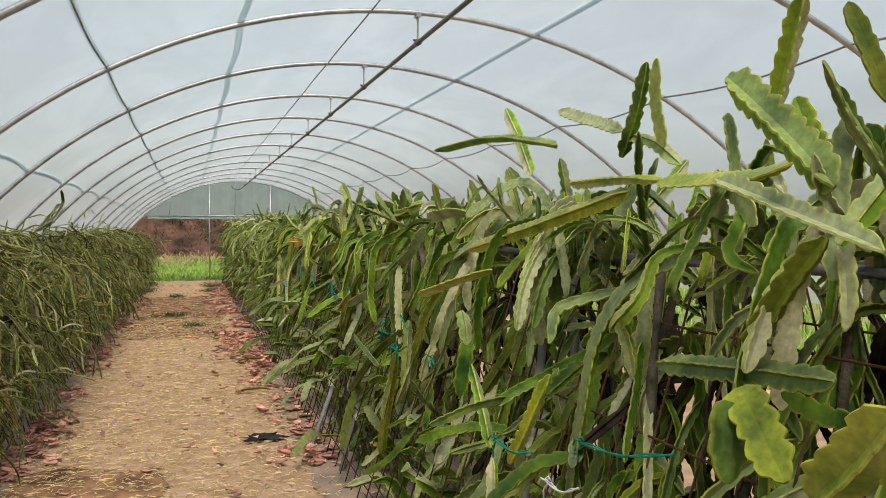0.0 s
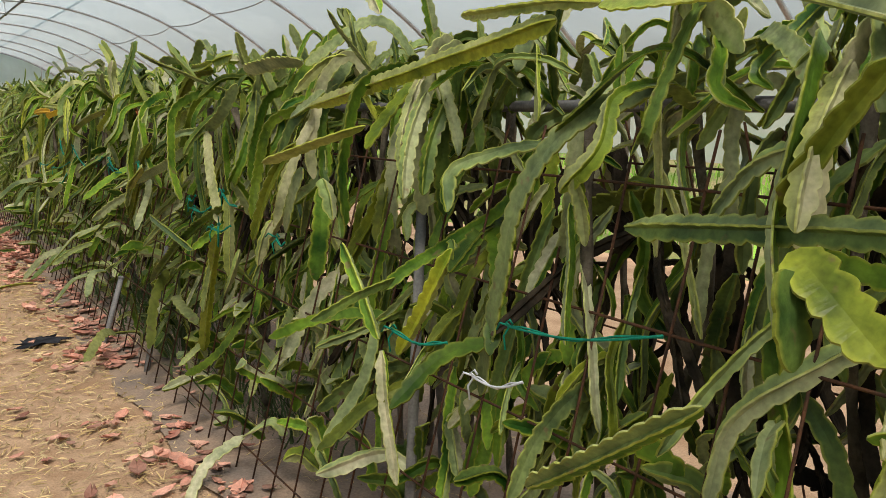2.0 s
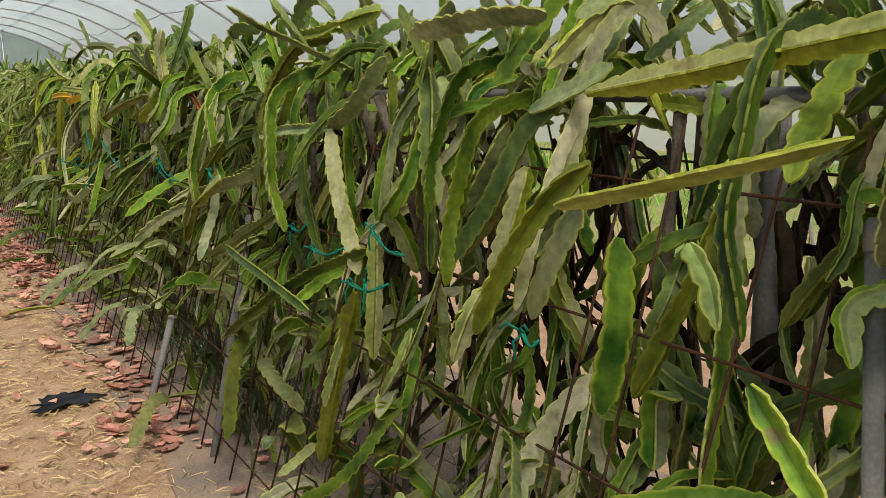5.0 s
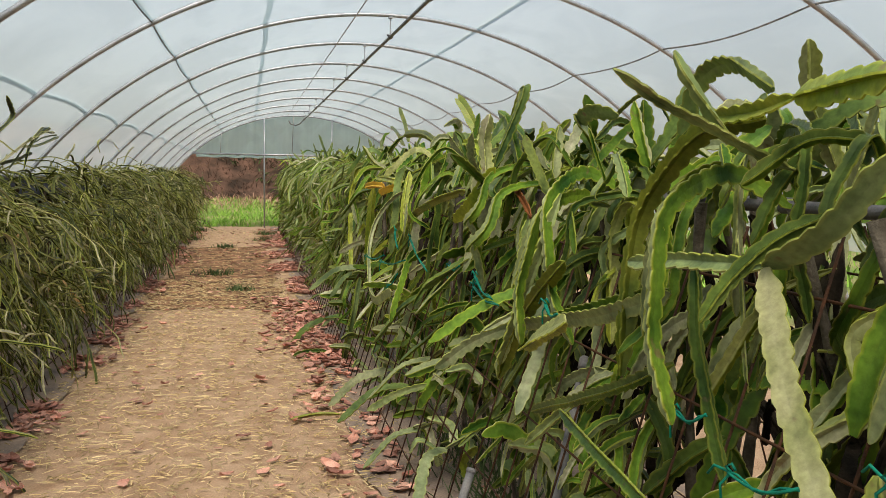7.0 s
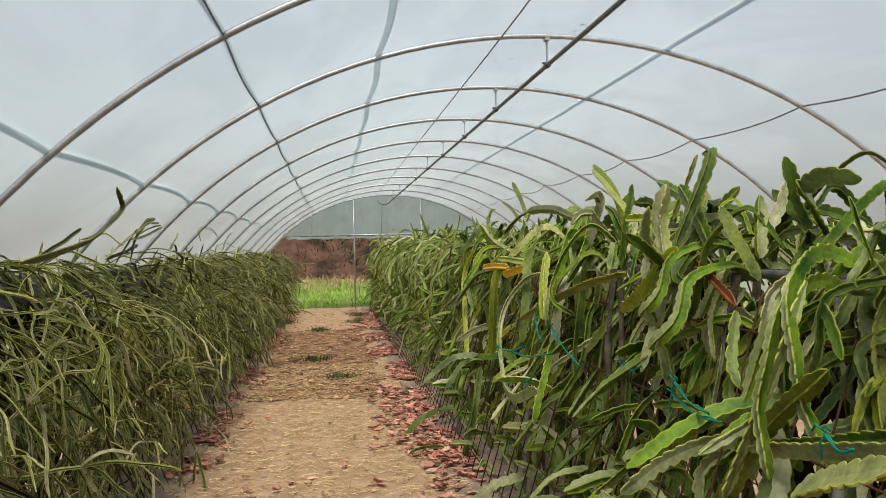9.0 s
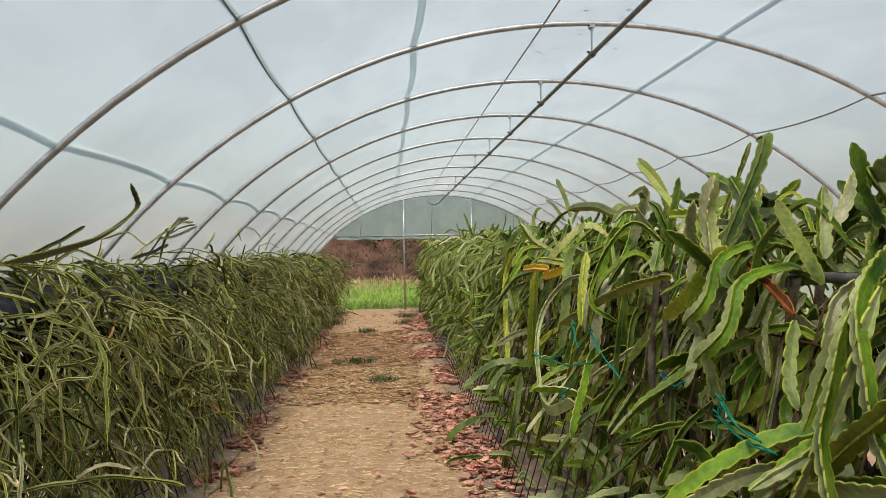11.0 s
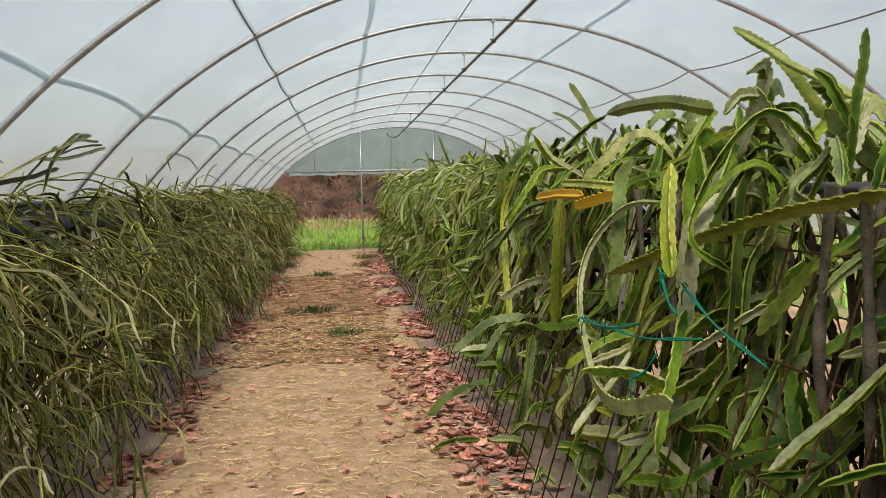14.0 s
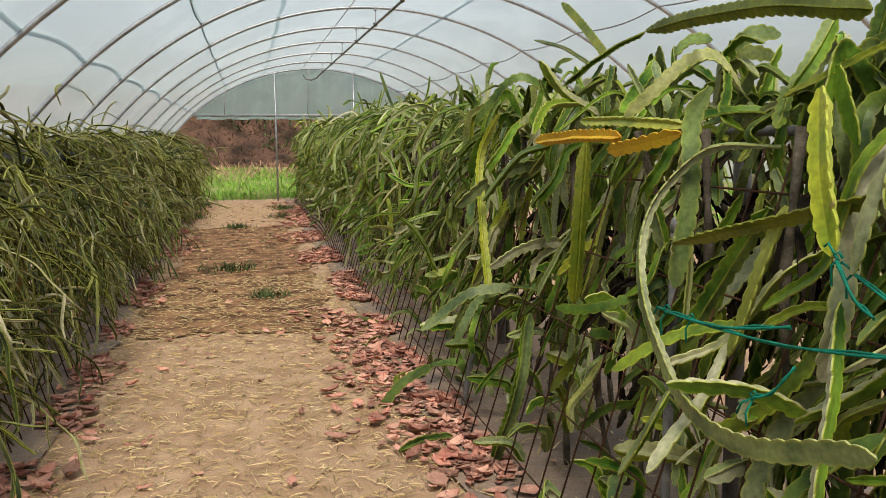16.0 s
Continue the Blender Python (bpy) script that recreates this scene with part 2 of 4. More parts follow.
def stem_shape(ctrl, wing, rng, period=0.055, fine=4, twist=0.0, roll=None, wobble=0.005):
    """Vertices, faces and rib values of a three-winged, scalloped cactus stem along a curve."""
    _, length = curve_points(ctrl, 4)
    rings = max(8, int(length / period * fine))
    P, length = curve_points(ctrl, rings)
    seed = rng.uniform(0, 50)
    P = P + np.array([wobble * (i / rings) ** 0.4 * np.array(noise.noise_vector((i / rings * length * 6, seed, 0))) for i in range(rings)])
    T = np.gradient(P, axis=0)
    T /= np.linalg.norm(T, axis=1)[:, None] + 1e-9
    a = np.array((0, 0, 1.0)) if abs(T[0][2]) < 0.8 else np.array((1.0, 0, 0))
    roll = rng.uniform(0, 6.28) if roll is None else roll
    wings = [0.0, 2.8 + rng.uniform(-0.3, 0.3), 4.5 + rng.uniform(-0.3, 0.3)]
    reach = [1.0, rng.uniform(0.85, 1.05), rng.uniform(0.4, 0.8)]
    notch = rng.uniform(0.22, 0.36)
    phase = [rng.random() for _ in range(3)]
    side = rng.randrange(3)
    verts, faces, edge, dust = [], [], [], []
    for i in range(rings):
        t = T[i]
        a = a - t * (a @ t)
        a /= np.linalg.norm(a)
        b = np.cross(t, a)
        u = i / (rings - 1)
        s = u * length
        taper = min(1.0, 0.3 + u * 7) * min(1.0, 0.12 + ((1 - u) * length / 0.06) ** 0.6)
        spin = roll + twist * u
        core = wing * 0.15 * (0.5 + 0.5 * taper)
        for k in range(3):
            q = (s / period + phase[k]) % 1.0
            scal = 1.02 - notch * (1 - min(1.0, q * 1.25)) ** 1.6 - 0.05 * max(0.0, q - 0.8) * 5
            ln = wing * reach[k] * taper * scal
            w = spin + wings[k]
            d = a * math.cos(w) + b * math.sin(w)
            e = -a * math.sin(w) + b * math.cos(w)
            th = 0.0014 + wing * 0.03
            verts += [P[i] + d * ln - e * th, P[i] + d * ln + e * th]
            edge += [1.0, 1.0]
            w2 = spin + (wings[k] + (wings[k + 1] if k < 2 else wings[0] + 2 * math.pi)) / 2
            verts.append(P[i] + core * (a * math.cos(w2) + b * math.sin(w2)))
            edge.append(0.0)
            after = (k - 1) % 3
            dust += [0.8 if after == side else (0.35 if after == (side + 1) % 3 else 0.0), 0.8 if k == side else (0.35 if k == (side + 1) % 3 else 0.0), 1.0 if k == side else (0.55 if k == (side + 1) % 3 else 0.05)]
    for i in range(rings - 1):
        for k in range(9):
            k2 = (k + 1) % 9
            faces.append((i * 9 + k, i * 9 + k2, (i + 1) * 9 + k2, (i + 1) * 9 + k))
    faces += [tuple(range(9))[::-1], tuple((rings - 1) * 9 + k for k in range(9))]
    return verts, faces, edge, dust, P


def stem_mesh(name, ctrl, wing, rng, mat, period=0.055, fine=4, twist=0.0, roll=None, wobble=0.005, forks=0):
    """A cactus stem, with side joints that grow from its ribs."""
    verts, faces, edge, dust, P = stem_shape(ctrl, wing, rng, period, fine, twist, roll, wobble)
    for _ in range(forks):
        i = int(len(P) * rng.uniform(0.25, 0.95)) - 1
        ahead = P[i] - P[max(0, i - 4)]
        ahead = ahead / (np.linalg.norm(ahead) + 1e-9)
        way = ahead * rng.uniform(0.2, 1.0) + np.array([rng.uniform(-0.75, 0.35), rng.uniform(-0.9, 0.9), rng.uniform(-0.6, 0.45)])
        way = way / np.linalg.norm(way)
        L = rng.uniform(0.14, 0.36)
        sub = [tuple(P[i]), tuple(P[i] + way * L * 0.5), tuple(P[i] + way * L + np.array((0, 0, -0.35 * L)))]
        v, f, e, d, _ = stem_shape(sub, wing * rng.uniform(0.8, 1.1), rng, period, fine, rng.uniform(-0.5, 0.5), None, wobble)
        k = len(verts)
        verts, edge, dust = verts + v, edge + e, dust + d
        faces = faces + [tuple(q + k for q in t) for t in f]
    return mesh_of(name, verts, faces, mat, False, {"edge": edge, "dust": dust})


def arch_point(a, y, r=RAD):
    return (CX + r * math.sin(a), y, CZ + r * math.cos(a))


A_END = math.acos((0.0 - CZ) / RAD)        # where the arch meets the ground
A_FILM = math.acos((0.95 - CZ) / RAD)      # where the side film is rolled up

# ---- ground, path and the land outside ----


def sheet(name, x0, x1, y0, y1, nx, ny, z, amp, scale, mat, label, edge_wob=0.0, kind="structure"):
    verts, faces = [], []
    for j in range(ny + 1):
        for i in range(nx + 1):
            x, y = x0 + (x1 - x0) * i / nx, y0 + (y1 - y0) * j / ny
            h = amp * noise.noise((x * scale, y * scale, z * 50))
            if edge_wob and i in (0, nx):
                x += edge_wob * noise.noise((y * 1.7, x, 3)) + 0.4 * edge_wob * noise.noise((y * 6, x, 8))
            if edge_wob and j in (0, ny):
                y += 1.5 * edge_wob * noise.noise((x * 2.5, y, 5))
            verts.append((x, y, z + h))
    for j in range(ny):
        for i in range(nx):
            k = j * (nx + 1) + i
            faces.append((k, k + 1, k + nx + 2, k + nx + 1))
    ob = new(name, mesh_of(name, verts, faces, mat))
    return tagged(ob, label, "ground", kind=kind)


def land():
    """The ground out to the horizon, level in the tunnel and rising to a bank behind its end."""
    xs = [-2000, -300, -60, -25] + [-14 + 2 * i for i in range(15)] + [25, 60, 300, 2000]
    ys = [-2000, -300, -60, -20, 0, 19] + [20 + 1.25 * i for i in range(24)] + [60, 300, 2000]
    verts, faces = [], []
    for y in ys:
        for x in xs:
            z = -0.012
            if y > 21:
                z += 0.55 * min(1, (y - 21) / 10)
            verts.append((x, y, z + (0.05 * noise.noise((x * 0.3, y * 0.3, 0)) if y > 22 else 0)))
    w = len(xs)
    for j in range(len(ys) - 1):
        for i in range(w - 1):
            k = j * w + i
            faces.append((k, k + 1, k + w + 1, k + w))
    tagged(new("ground", mesh_of("ground", verts, faces, GRASSGROUND)), "rough grassy earth around the tunnel", "ground", kind="structure")


land()
sheet("floor", CX - 4.0, CX + 4.0, Y0, 20.6, 40, 170, 0.0, 0.008, 1.5, PATHSOIL, "tan path of packed straw and sandy soil", 0.1)
sheet("weed_mat", 0.98, 2.6, Y0, 20.2, 16, 170, 0.016, 0.010, 3.0, MAT_SHEET, "dusty grey-brown weed mat under the cactus row", 0.09)
sheet("weed_mat", -2.5, -0.86, Y0, 20.2, 16, 170, 0.016, 0.010, 3.0, MAT_SHEET, "dusty grey-brown weed mat under the cactus row", 0.09)
sheet("soil_patch", -0.75, 0.75, 5.2, 13.5, 18, 80, 0.013, 0.012, 3.0, DARKSOIL, "damp dark soil showing through the straw", 0.16)
sheet("soil_patch", -0.95, 0.05, -3.9, -2.0, 14, 24, 0.012, 0.008, 3.0, DARKSOIL, "damp dark soil showing through the straw", 0.22)


def bank():
    verts, faces = [], []
    nx, ny = 120, 16
    for j in range(ny + 1):
        for i in range(nx + 1):
            x, y = -45 + 90 * i / nx, 30 + 9 * j / ny
            u = min(1, j / 9)
            z = 0.42 + 2.9 * u * u * (3 - 2 * u) + 0.5 * u * noise.noise((x * 0.35, y * 0.5, 2)) + 0.22 * noise.noise((x * 1.3, y * 1.3, 4))
            verts.append((x, y, z))
    for j in range(ny):
        for i in range(nx):
            k = j * (nx + 1) + i
            faces.append((k, k + 1, k + nx + 2, k + nx + 1))
    tagged(new("earth_bank", mesh_of("earth_bank", verts, faces, BANK)), "brown earth bank with dead brush", "bank", kind="structure")


bank()


def blades(name, spots, h0, h1, width, mat, lean, label, category, rng, kind="stuff", at=None):
    verts, faces = [], []
    for x, y, z in spots:
        h, w, a = rng.uniform(h0, h1), width * rng.uniform(0.6, 1.3), rng.uniform(0, 6.28)
        dx, dy, l = math.cos(a), math.sin(a), lean * rng.uniform(0.3, 1.5) * h
        b = rng.uniform(0, 6.28)
        lx, ly = l * math.cos(b), l * math.sin(b)
        k = len(verts)
        verts += [(x - dx * w, y - dy * w, z), (x + dx * w, y + dy * w, z), (x + lx * 0.35 - dx * w * 0.8, y + ly * 0.35 - dy * w * 0.8, z + h * 0.6),
                  (x + lx * 0.35 + dx * w * 0.8, y + ly * 0.35 + dy * w * 0.8, z + h * 0.6), (x + lx, y + ly, z + h)]
        faces += [(k, k + 1, k + 3, k + 2), (k + 2, k + 3, k + 4)]
    ob = new(name, mesh_of(name, verts, faces, mat, False))
    return tagged(ob, label, category, kind=kind)


rg = random.Random(21)


def ground_z(y):
    return -0.02 + 0.55 * min(1, max(0, y - 21) / 10)


spots = []
while len(spots) < 12000:
    x, y = rg.uniform(-6, 8), rg.uniform(20.3, 30)
    if rg.random() < 0.75 + 0.9 * noise.noise((x * 0.9, y * 0.7, 3)) - max(0, y - 25.5) * 0.17:
        spots.append((x, y, ground_z(y)))
blades("grass", spots, 0.05, 0.24, 0.010, GRASS, 0.9, "bright green grass beyond the open tunnel end", "grass", rg)
blades("grass", [(rg.choice((-1, 1)) * rg.uniform(4.3, 11) + CX, rg.uniform(-12, 20), 0) for _ in range(7000)], 0.1, 0.4, 0.014, GRASS, 0.5,
       "green grass along the sides of the tunnel", "grass", rg)
spots = []
for _ in range(26000):
    x, y = rg.uniform(-9, 11), rg.uniform(30, 36.5)
    u = min(1, (y - 30) / 5.06)
    spots.append((x, y, 0.3 + 2.9 * u * u * (3 - 2 * u) + 0.5 * u * noise.noise((x * 0.35, y * 0.5, 2))))
blades("dead_brush", spots, 0.06, 0.30, 0.012, BRUSH, 1.6, "reddish brown dead brush on the bank", "brush", rg)
blades("bank_weeds", [p for p in spots if noise.noise((p[0] * 0.5, p[1] * 0.5, 9)) > 0.2][:900], 0.15, 0.45, 0.04, WEED, 1.2, "dark green weeds among the brush on the bank", "weeds", rg)

spots = [(rg.uniform(-9, 11), rg.uniform(26, 31), 0) for _ in range(2600)]
blades("dry_grass", [(x, y, ground_z(y)) for x, y, _ in spots], 0.08, 0.35, 0.014, PALEBRUSH, 1.2, "pinkish dry grass at the foot of the bank", "grass", rg)

# ---- the tunnel ----


def tunnel_film():
    verts, faces = [], []
    na = 44
    ys = [Y0 + 0.25 * j for j in range(int((Y1 - Y0) / 0.25) + 1)]
    for y in ys:
        sag = math.sin(math.pi * ((y % 2.0) / 2.0))
        for i in range(na + 1):
            a = -A_FILM + 2 * A_FILM * i / na
            r = RAD + 0.024 - 0.018 * sag + 0.006 * noise.noise((a * 5, y * 1.3, 0))
            verts.append(arch_point(a, y, r))
    for j in range(len(ys) - 1):
        for i in range(na):
            k = j * (na + 1) + i
            faces.append((k, k + 1, k + na + 2, k + na + 1))
    tagged(new("ceiling", mesh_of("ceiling", verts, faces, FILM)), "milky white polythene film over the tunnel arches", "plastic film", kind="structure")


tunnel_film()


def tunnel_arches():
    pipe = mesh_of("pipe", *tube([arch_point(-A_END + 2 * A_END * i / 56, 0) for i in range(57)], 0.019, 10), STEEL)
    # bracket: a folded plate that hangs from the crown and holds the ridge pipe
    v, f = joined(box(-0.004, -0.03, -0.05, 0.004, 0.03, 0.0), box(-0.004, -0.016, -0.20, 0.004, 0.016, -0.05), box(-0.018, -0.034, -0.035, 0.018, 0.034, -0.012))
    plate = mesh_of("bracket", v, f, STEEL, False)
    clamp = mesh_of("clamp", *joined(tube([(0, -0.03, -0.215), (0, 0.03, -0.215)], 0.024, 10), box(-0.035, -0.012, -0.205, 0.035, 0.012, -0.193)), DARKSTEEL)
    for k in range(-7, 11):
        ob = thing("tunnel_arch", "galvanised steel tube arch of the polytunnel", "tunnel frame", (0, 2.0 * k, 0), "tunnel arches")
        part("pipe", pipe, ob)
        if k < 10:
            b = part("bracket", plate, ob, "small hanging steel bracket", pose(CX + 0.05, 0, CZ + RAD))
            part("clamp", clamp, b)


tunnel_arches()
RZ = CZ + RAD - 0.215
ridge = [(CX + 0.05, Y0, RZ), (CX + 0.05, 0, RZ), (CX + 0.05, 19.2, RZ), (CX + 0.03, 19.5, RZ - 0.03), (CX - 0.08, 19.7, RZ - 0.07), (CX - 0.22, 19.75, RZ - 0.03), (CX - 0.27, 19.75, RZ + 0.06)]
tagged(new("ridge_pipe", mesh_of("ridge_pipe", *tube(ridge, 0.016, 10), DARKSTEEL)), "thin dark pipe hung under the ridge of the tunnel", "pipe")


def ridge_wires():
    """Wires on the film, each waving a little from arch to arch, and broad blue-grey straps."""
    for x, r in ((-0.30, 0.005), (1.46, 0.006), (3.80, 0.007)):
        a0 = math.asin((x - CX) / RAD)
        pts = []
        for j in range(0, 34 * 6 + 1):
            y = Y0 + j / 6
            u = (y % 2.0) / 2.0
            wave = (0.012 if x > CX + 1 else -0.004) * math.sin(math.pi * u) * (1 + 0.6 * noise.noise((y * 0.5, x, 0)))
            pts.append(arch_point(a0 + wave, y, RAD + 0.002 - 0.018 * math.sin(math.pi * u)))
        tagged(new("tension_wire", mesh_of("tension_wire", *tube(pts, r, 6), WIRE)), "dark wire running along under the film", "wire", "tension wires")
    for x, w, s in ((0.56, 0.05, 0.004), (2.72, 0.045, -0.004), (-1.10, 0.034, 0.012), (-0.290, 0.03, -0.004)):
        a0 = math.asin((x - CX) / RAD)
        verts, faces = [], []
        for j in range(0, 34 * 6 + 1):
            y = Y0 + j / 6
            u = (y % 2.0) / 2.0
            wave = s * math.sin(math.pi * u) * (1 + 0.5 * noise.noise((y * 0.5, x, 2)))
            for q in (-0.5, 0.5):
                for dr in (0.0, 0.004):
                    verts.append(arch_point(a0 + wave + q * w / RAD, y, RAD + 0.036 + dr - 0.016 * math.sin(math.pi * u)))
        for j in range(34 * 6):
            k = j * 4
            faces += [(k, k + 2, k + 6, k + 4), (k + 1, k + 5, k + 7, k + 3), (k, k + 4, k + 5, k + 1), (k + 2, k + 3, k + 7, k + 6)]
        tagged(new("film_strap", mesh_of("film_strap", verts, faces, STRAP)), "blue-grey strap laid over the tunnel film", "strap", "film straps")


ridge_wires()


def gable(y, bar_z, name):
    """The end of the tunnel: a hanging curtain above a cross bar, open below."""
    half = math.sqrt(RAD ** 2 - (bar_z - CZ) ** 2)
    verts, faces = [], []
    nx, nz = 150, 10
    for j in range(nz + 1):
        for i in range(nx + 1):
            x = CX - half + 2 * half * i / nx
            top = CZ + math.sqrt(max(0, (RAD - 0.02) ** 2 - (x - CX) ** 2))
            z = bar_z + (max(top, bar_z) - bar_z) * j / nz
            f = 0.035 * noise.noise((x * 4.5, 0, z * 0.25)) + 0.015 * noise.noise((x * 14, 3, z * 0.5))
            verts.append((x, y + 0.05 + f, z))
    for j in range(nz):
        for i in range(nx):
            k = j * (nx + 1) + i
            faces.append((k, k + 1, k + nx + 2, k + nx + 1))
    tagged(new(name, mesh_of(name, verts, faces, CURTAIN)), "pale green wrinkled plastic curtain closing the tunnel gable", "plastic curtain", kind="structure")
    frame_ = thing("gable_frame", "steel posts and cross bar of the open tunnel end", "tunnel frame", (0, y - 0.04, 0))
    part("cross_bar", mesh_of("cross_bar", *tube([(CX - half, 0, bar_z), (CX, 0, bar_z), (CX + half, 0, bar_z)], 0.026, 8), STEEL), frame_)
    part("rolled_hem", mesh_of("rolled_hem", *tube([(CX - half + 0.1 + (2 * half - 0.2) * i / 30, 0.05, bar_z - 0.06 + 0.015 * math.sin(i * 1.9)) for i in range(31)], 0.035, 8), CURTAIN), frame_, "rolled hem of the plastic curtain")
    for x in (0.81, 2.70):
        z1 = CZ + math.sqrt(RAD ** 2 - (x - CX) ** 2)
        part("post", mesh_of("post", *tube([(x, 0, 0.0), (x, 0, z1)], 0.021, 8), STEEL), frame_)
    for x in (-0.35, 1.62, 3.9):
        z1 = CZ + math.sqrt(RAD ** 2 - (x - CX) ** 2)
        part("stay", mesh_of("stay", *tube([(x - 0.04, 0, bar_z), (x, 0, z1)], 0.009, 6), WIRE), frame_)


gable(20.0, 2.06, "wall_end")

# ---- the trellis ----


def trellis(foot, head, top_z, y0, y1, name):
    """Reinforcing mesh that leans from foot to head, rod by rod."""
    ob = thing(name, "rusty reinforcing mesh leaning against the cactus row", "trellis", (0, 0, 0), "mesh trellises")
    rod = mesh_of("rod", *tube([(foot, 0, 0.0), (head, 0, top_z)], 0.0038, 5), RUST)
    n = int((y1 - y0) / 0.19)
    for i in range(n):
        y = y0 + 0.19 * i
        if i < 90:
            part("rod", rod, ob, "", pose(0, y, 0, 0, 0, 0) @ pose(0, 0, 0, R.uniform(-1.5, 1.5)))
    far_ = [tube([(foot, y0 + 0.19 * i, 0), (head, y0 + 0.19 * i, top_z)], 0.0038, 4) for i in range(90, n)]
    if far_:
        part("far_mesh", mesh_of("far_mesh", *joined(*far_), RUST), ob)["kind"] = "stuff"
    for z in (0.12, 0.42, 0.72, 1.02, 1.32):
        x = foot + (head - foot) * z / top_z
        pts = [(x + 0.012 * noise.noise((q * 0.8, z * 9, foot)), q, z + 0.012 * noise.noise((q * 0.8, z * 9, 7))) for q in np.arange(y0, y1, 0.6)]
        part("long_rod", mesh_of("long_rod", *tube(pts, 0.0038, 5), RUST), ob)


trellis(1.14, 1.58, 1.45, -8.6, 19.5, "mesh_trellis")
trellis(2.36, 1.92, 1.45, -8.6, 19.5, "mesh_trellis")
trellis(-1.02, -1.42, 1.4, -3.0, 19.5, "mesh_trellis")


def trellis_posts():
    for side, x, ys in (("right", 1.84, range(-8, 20, 3)), ("left", -1.65, range(-2, 20, 3))):
        for y in ys:
            ob = thing("trellis_post", "grey round post carrying the cactus trellis", "post", (x, y + 0.4, 0), "trellis posts")
            part("post", mesh_of("post", *tube([(0, 0, 0), (0, 0, 1.5)], 0.032, 10), GREYPIPE), ob)
            part("cap", mesh_of("cap", *tube([(0, 0, 1.46), (0, 0, 1.5), (0, 0, 1.51)], [0.036, 0.036, 0.02], 10), DARKSTEEL), ob)
        for dx in (-0.12, 0.12):
            tagged(new("top_rail", mesh_of("top_rail", *tube([(x + dx, -8.6 if side == "right" else -3, 1.5), (x + dx, 5, 1.49), (x + dx, 19.6, 1.5)], 0.017, 8), DARKSTEEL)),
                   "dark pipe rail along the top of the trellis", "rail", "top rails")


trellis_posts()

# ---- the cactus rows ----
rv = random.Random(5)
PLANTS = {"right": [], "left": []}


def library(wing0, wing1, mat, fine, tag, scale=1.0):
    """Stem shapes: hanging, arching over, upright, sprawling, short."""
    lib = {"hang": [], "arch": [], "spike": [], "out": [], "short": []}

    def make(kind, ctrl, roll=None, twist=None):
        c = [tuple(scale * q for q in p) for p in ctrl]
        lib[kind].append(stem_mesh("stem", c, rv.uniform(wing0, wing1), rv, mat, 0.043 if wing0 > 0.02 else 0.042, fine, rv.uniform(-1.2, 1.2) if twist is None else twist, roll, 0.03 if wing1 < 0.015 else 0.012, rv.choice(((0, 1, 1, 2) if kind in ("hang", "arch") else (0, 0, 1)))))

    for _ in range(18):
        L, o, w = rv.uniform(0.25, 0.62), rv.uniform(0.0, 0.12), rv.uniform(-0.2, 0.2)
        make("hang", [(0, 0, 0), (-o, w * 0.5, -L * 0.3), (-o * rv.uniform(0.7, 1.4), w * rv.uniform(0.3, 1.2), -L * 0.7), (-o * rv.uniform(0.2, 1.8), w * rv.uniform(0.4, 1.6), -L)])
    for _ in range(18):
        h, o, L, w = rv.uniform(0.03, 0.2), rv.uniform(0.14, 0.33), rv.uniform(0.05, 0.5), rv.uniform(-0.3, 0.3)
        make("arch", [(0, 0, 0), (-o * 0.5, w * 0.4, h), (-o * 0.95, w, h * 0.2), (-o * rv.uniform(0.95, 1.2), w * 1.2, -L * 0.55), (-o * rv.uniform(0.8, 1.1), w * rv.uniform(1, 1.7), -L)])
    for _ in range(10):
        L, b = rv.uniform(0.2, 0.45), rv.uniform(-0.14, 0.14)
        make("spike", [(0, 0, 0), (b * 0.3, b, L * 0.5), (b * 0.3, b * rv.uniform(1, 2.2), L)])
    for _ in range(14):
        L, h = rv.uniform(0.3, 0.65), rv.uniform(-0.05, 0.22)
        make("out", [(0, 0, 0), (-L * 0.5, rv.uniform(-0.1, 0.1), h + 0.05), (-L, rv.uniform(-0.15, 0.15), h * 0.6 - rv.uniform(0, 0.2))])
    for _ in range(10):
        L = rv.uniform(0.12, 0.28)
        make("short", [(0, 0, 0), (-0.04, 0, L * 0.5), (-rv.uniform(0.05, 0.2), rv.uniform(-0.1, 0.1), L * rv.uniform(0.3, 0.9))])
    return lib


WIDE = library(0.020, 0.032, STEM, 5, "wide")
MID = library(0.014, 0.021, STEM, 3, "mid", 1.2)
DEAD_SHADE = library(0.014, 0.026, STEM_DEAD_SHADE, 3, "dead")
DRIED = library(0.010, 0.018, STEM_TAN, 3, "dried", 0.6)


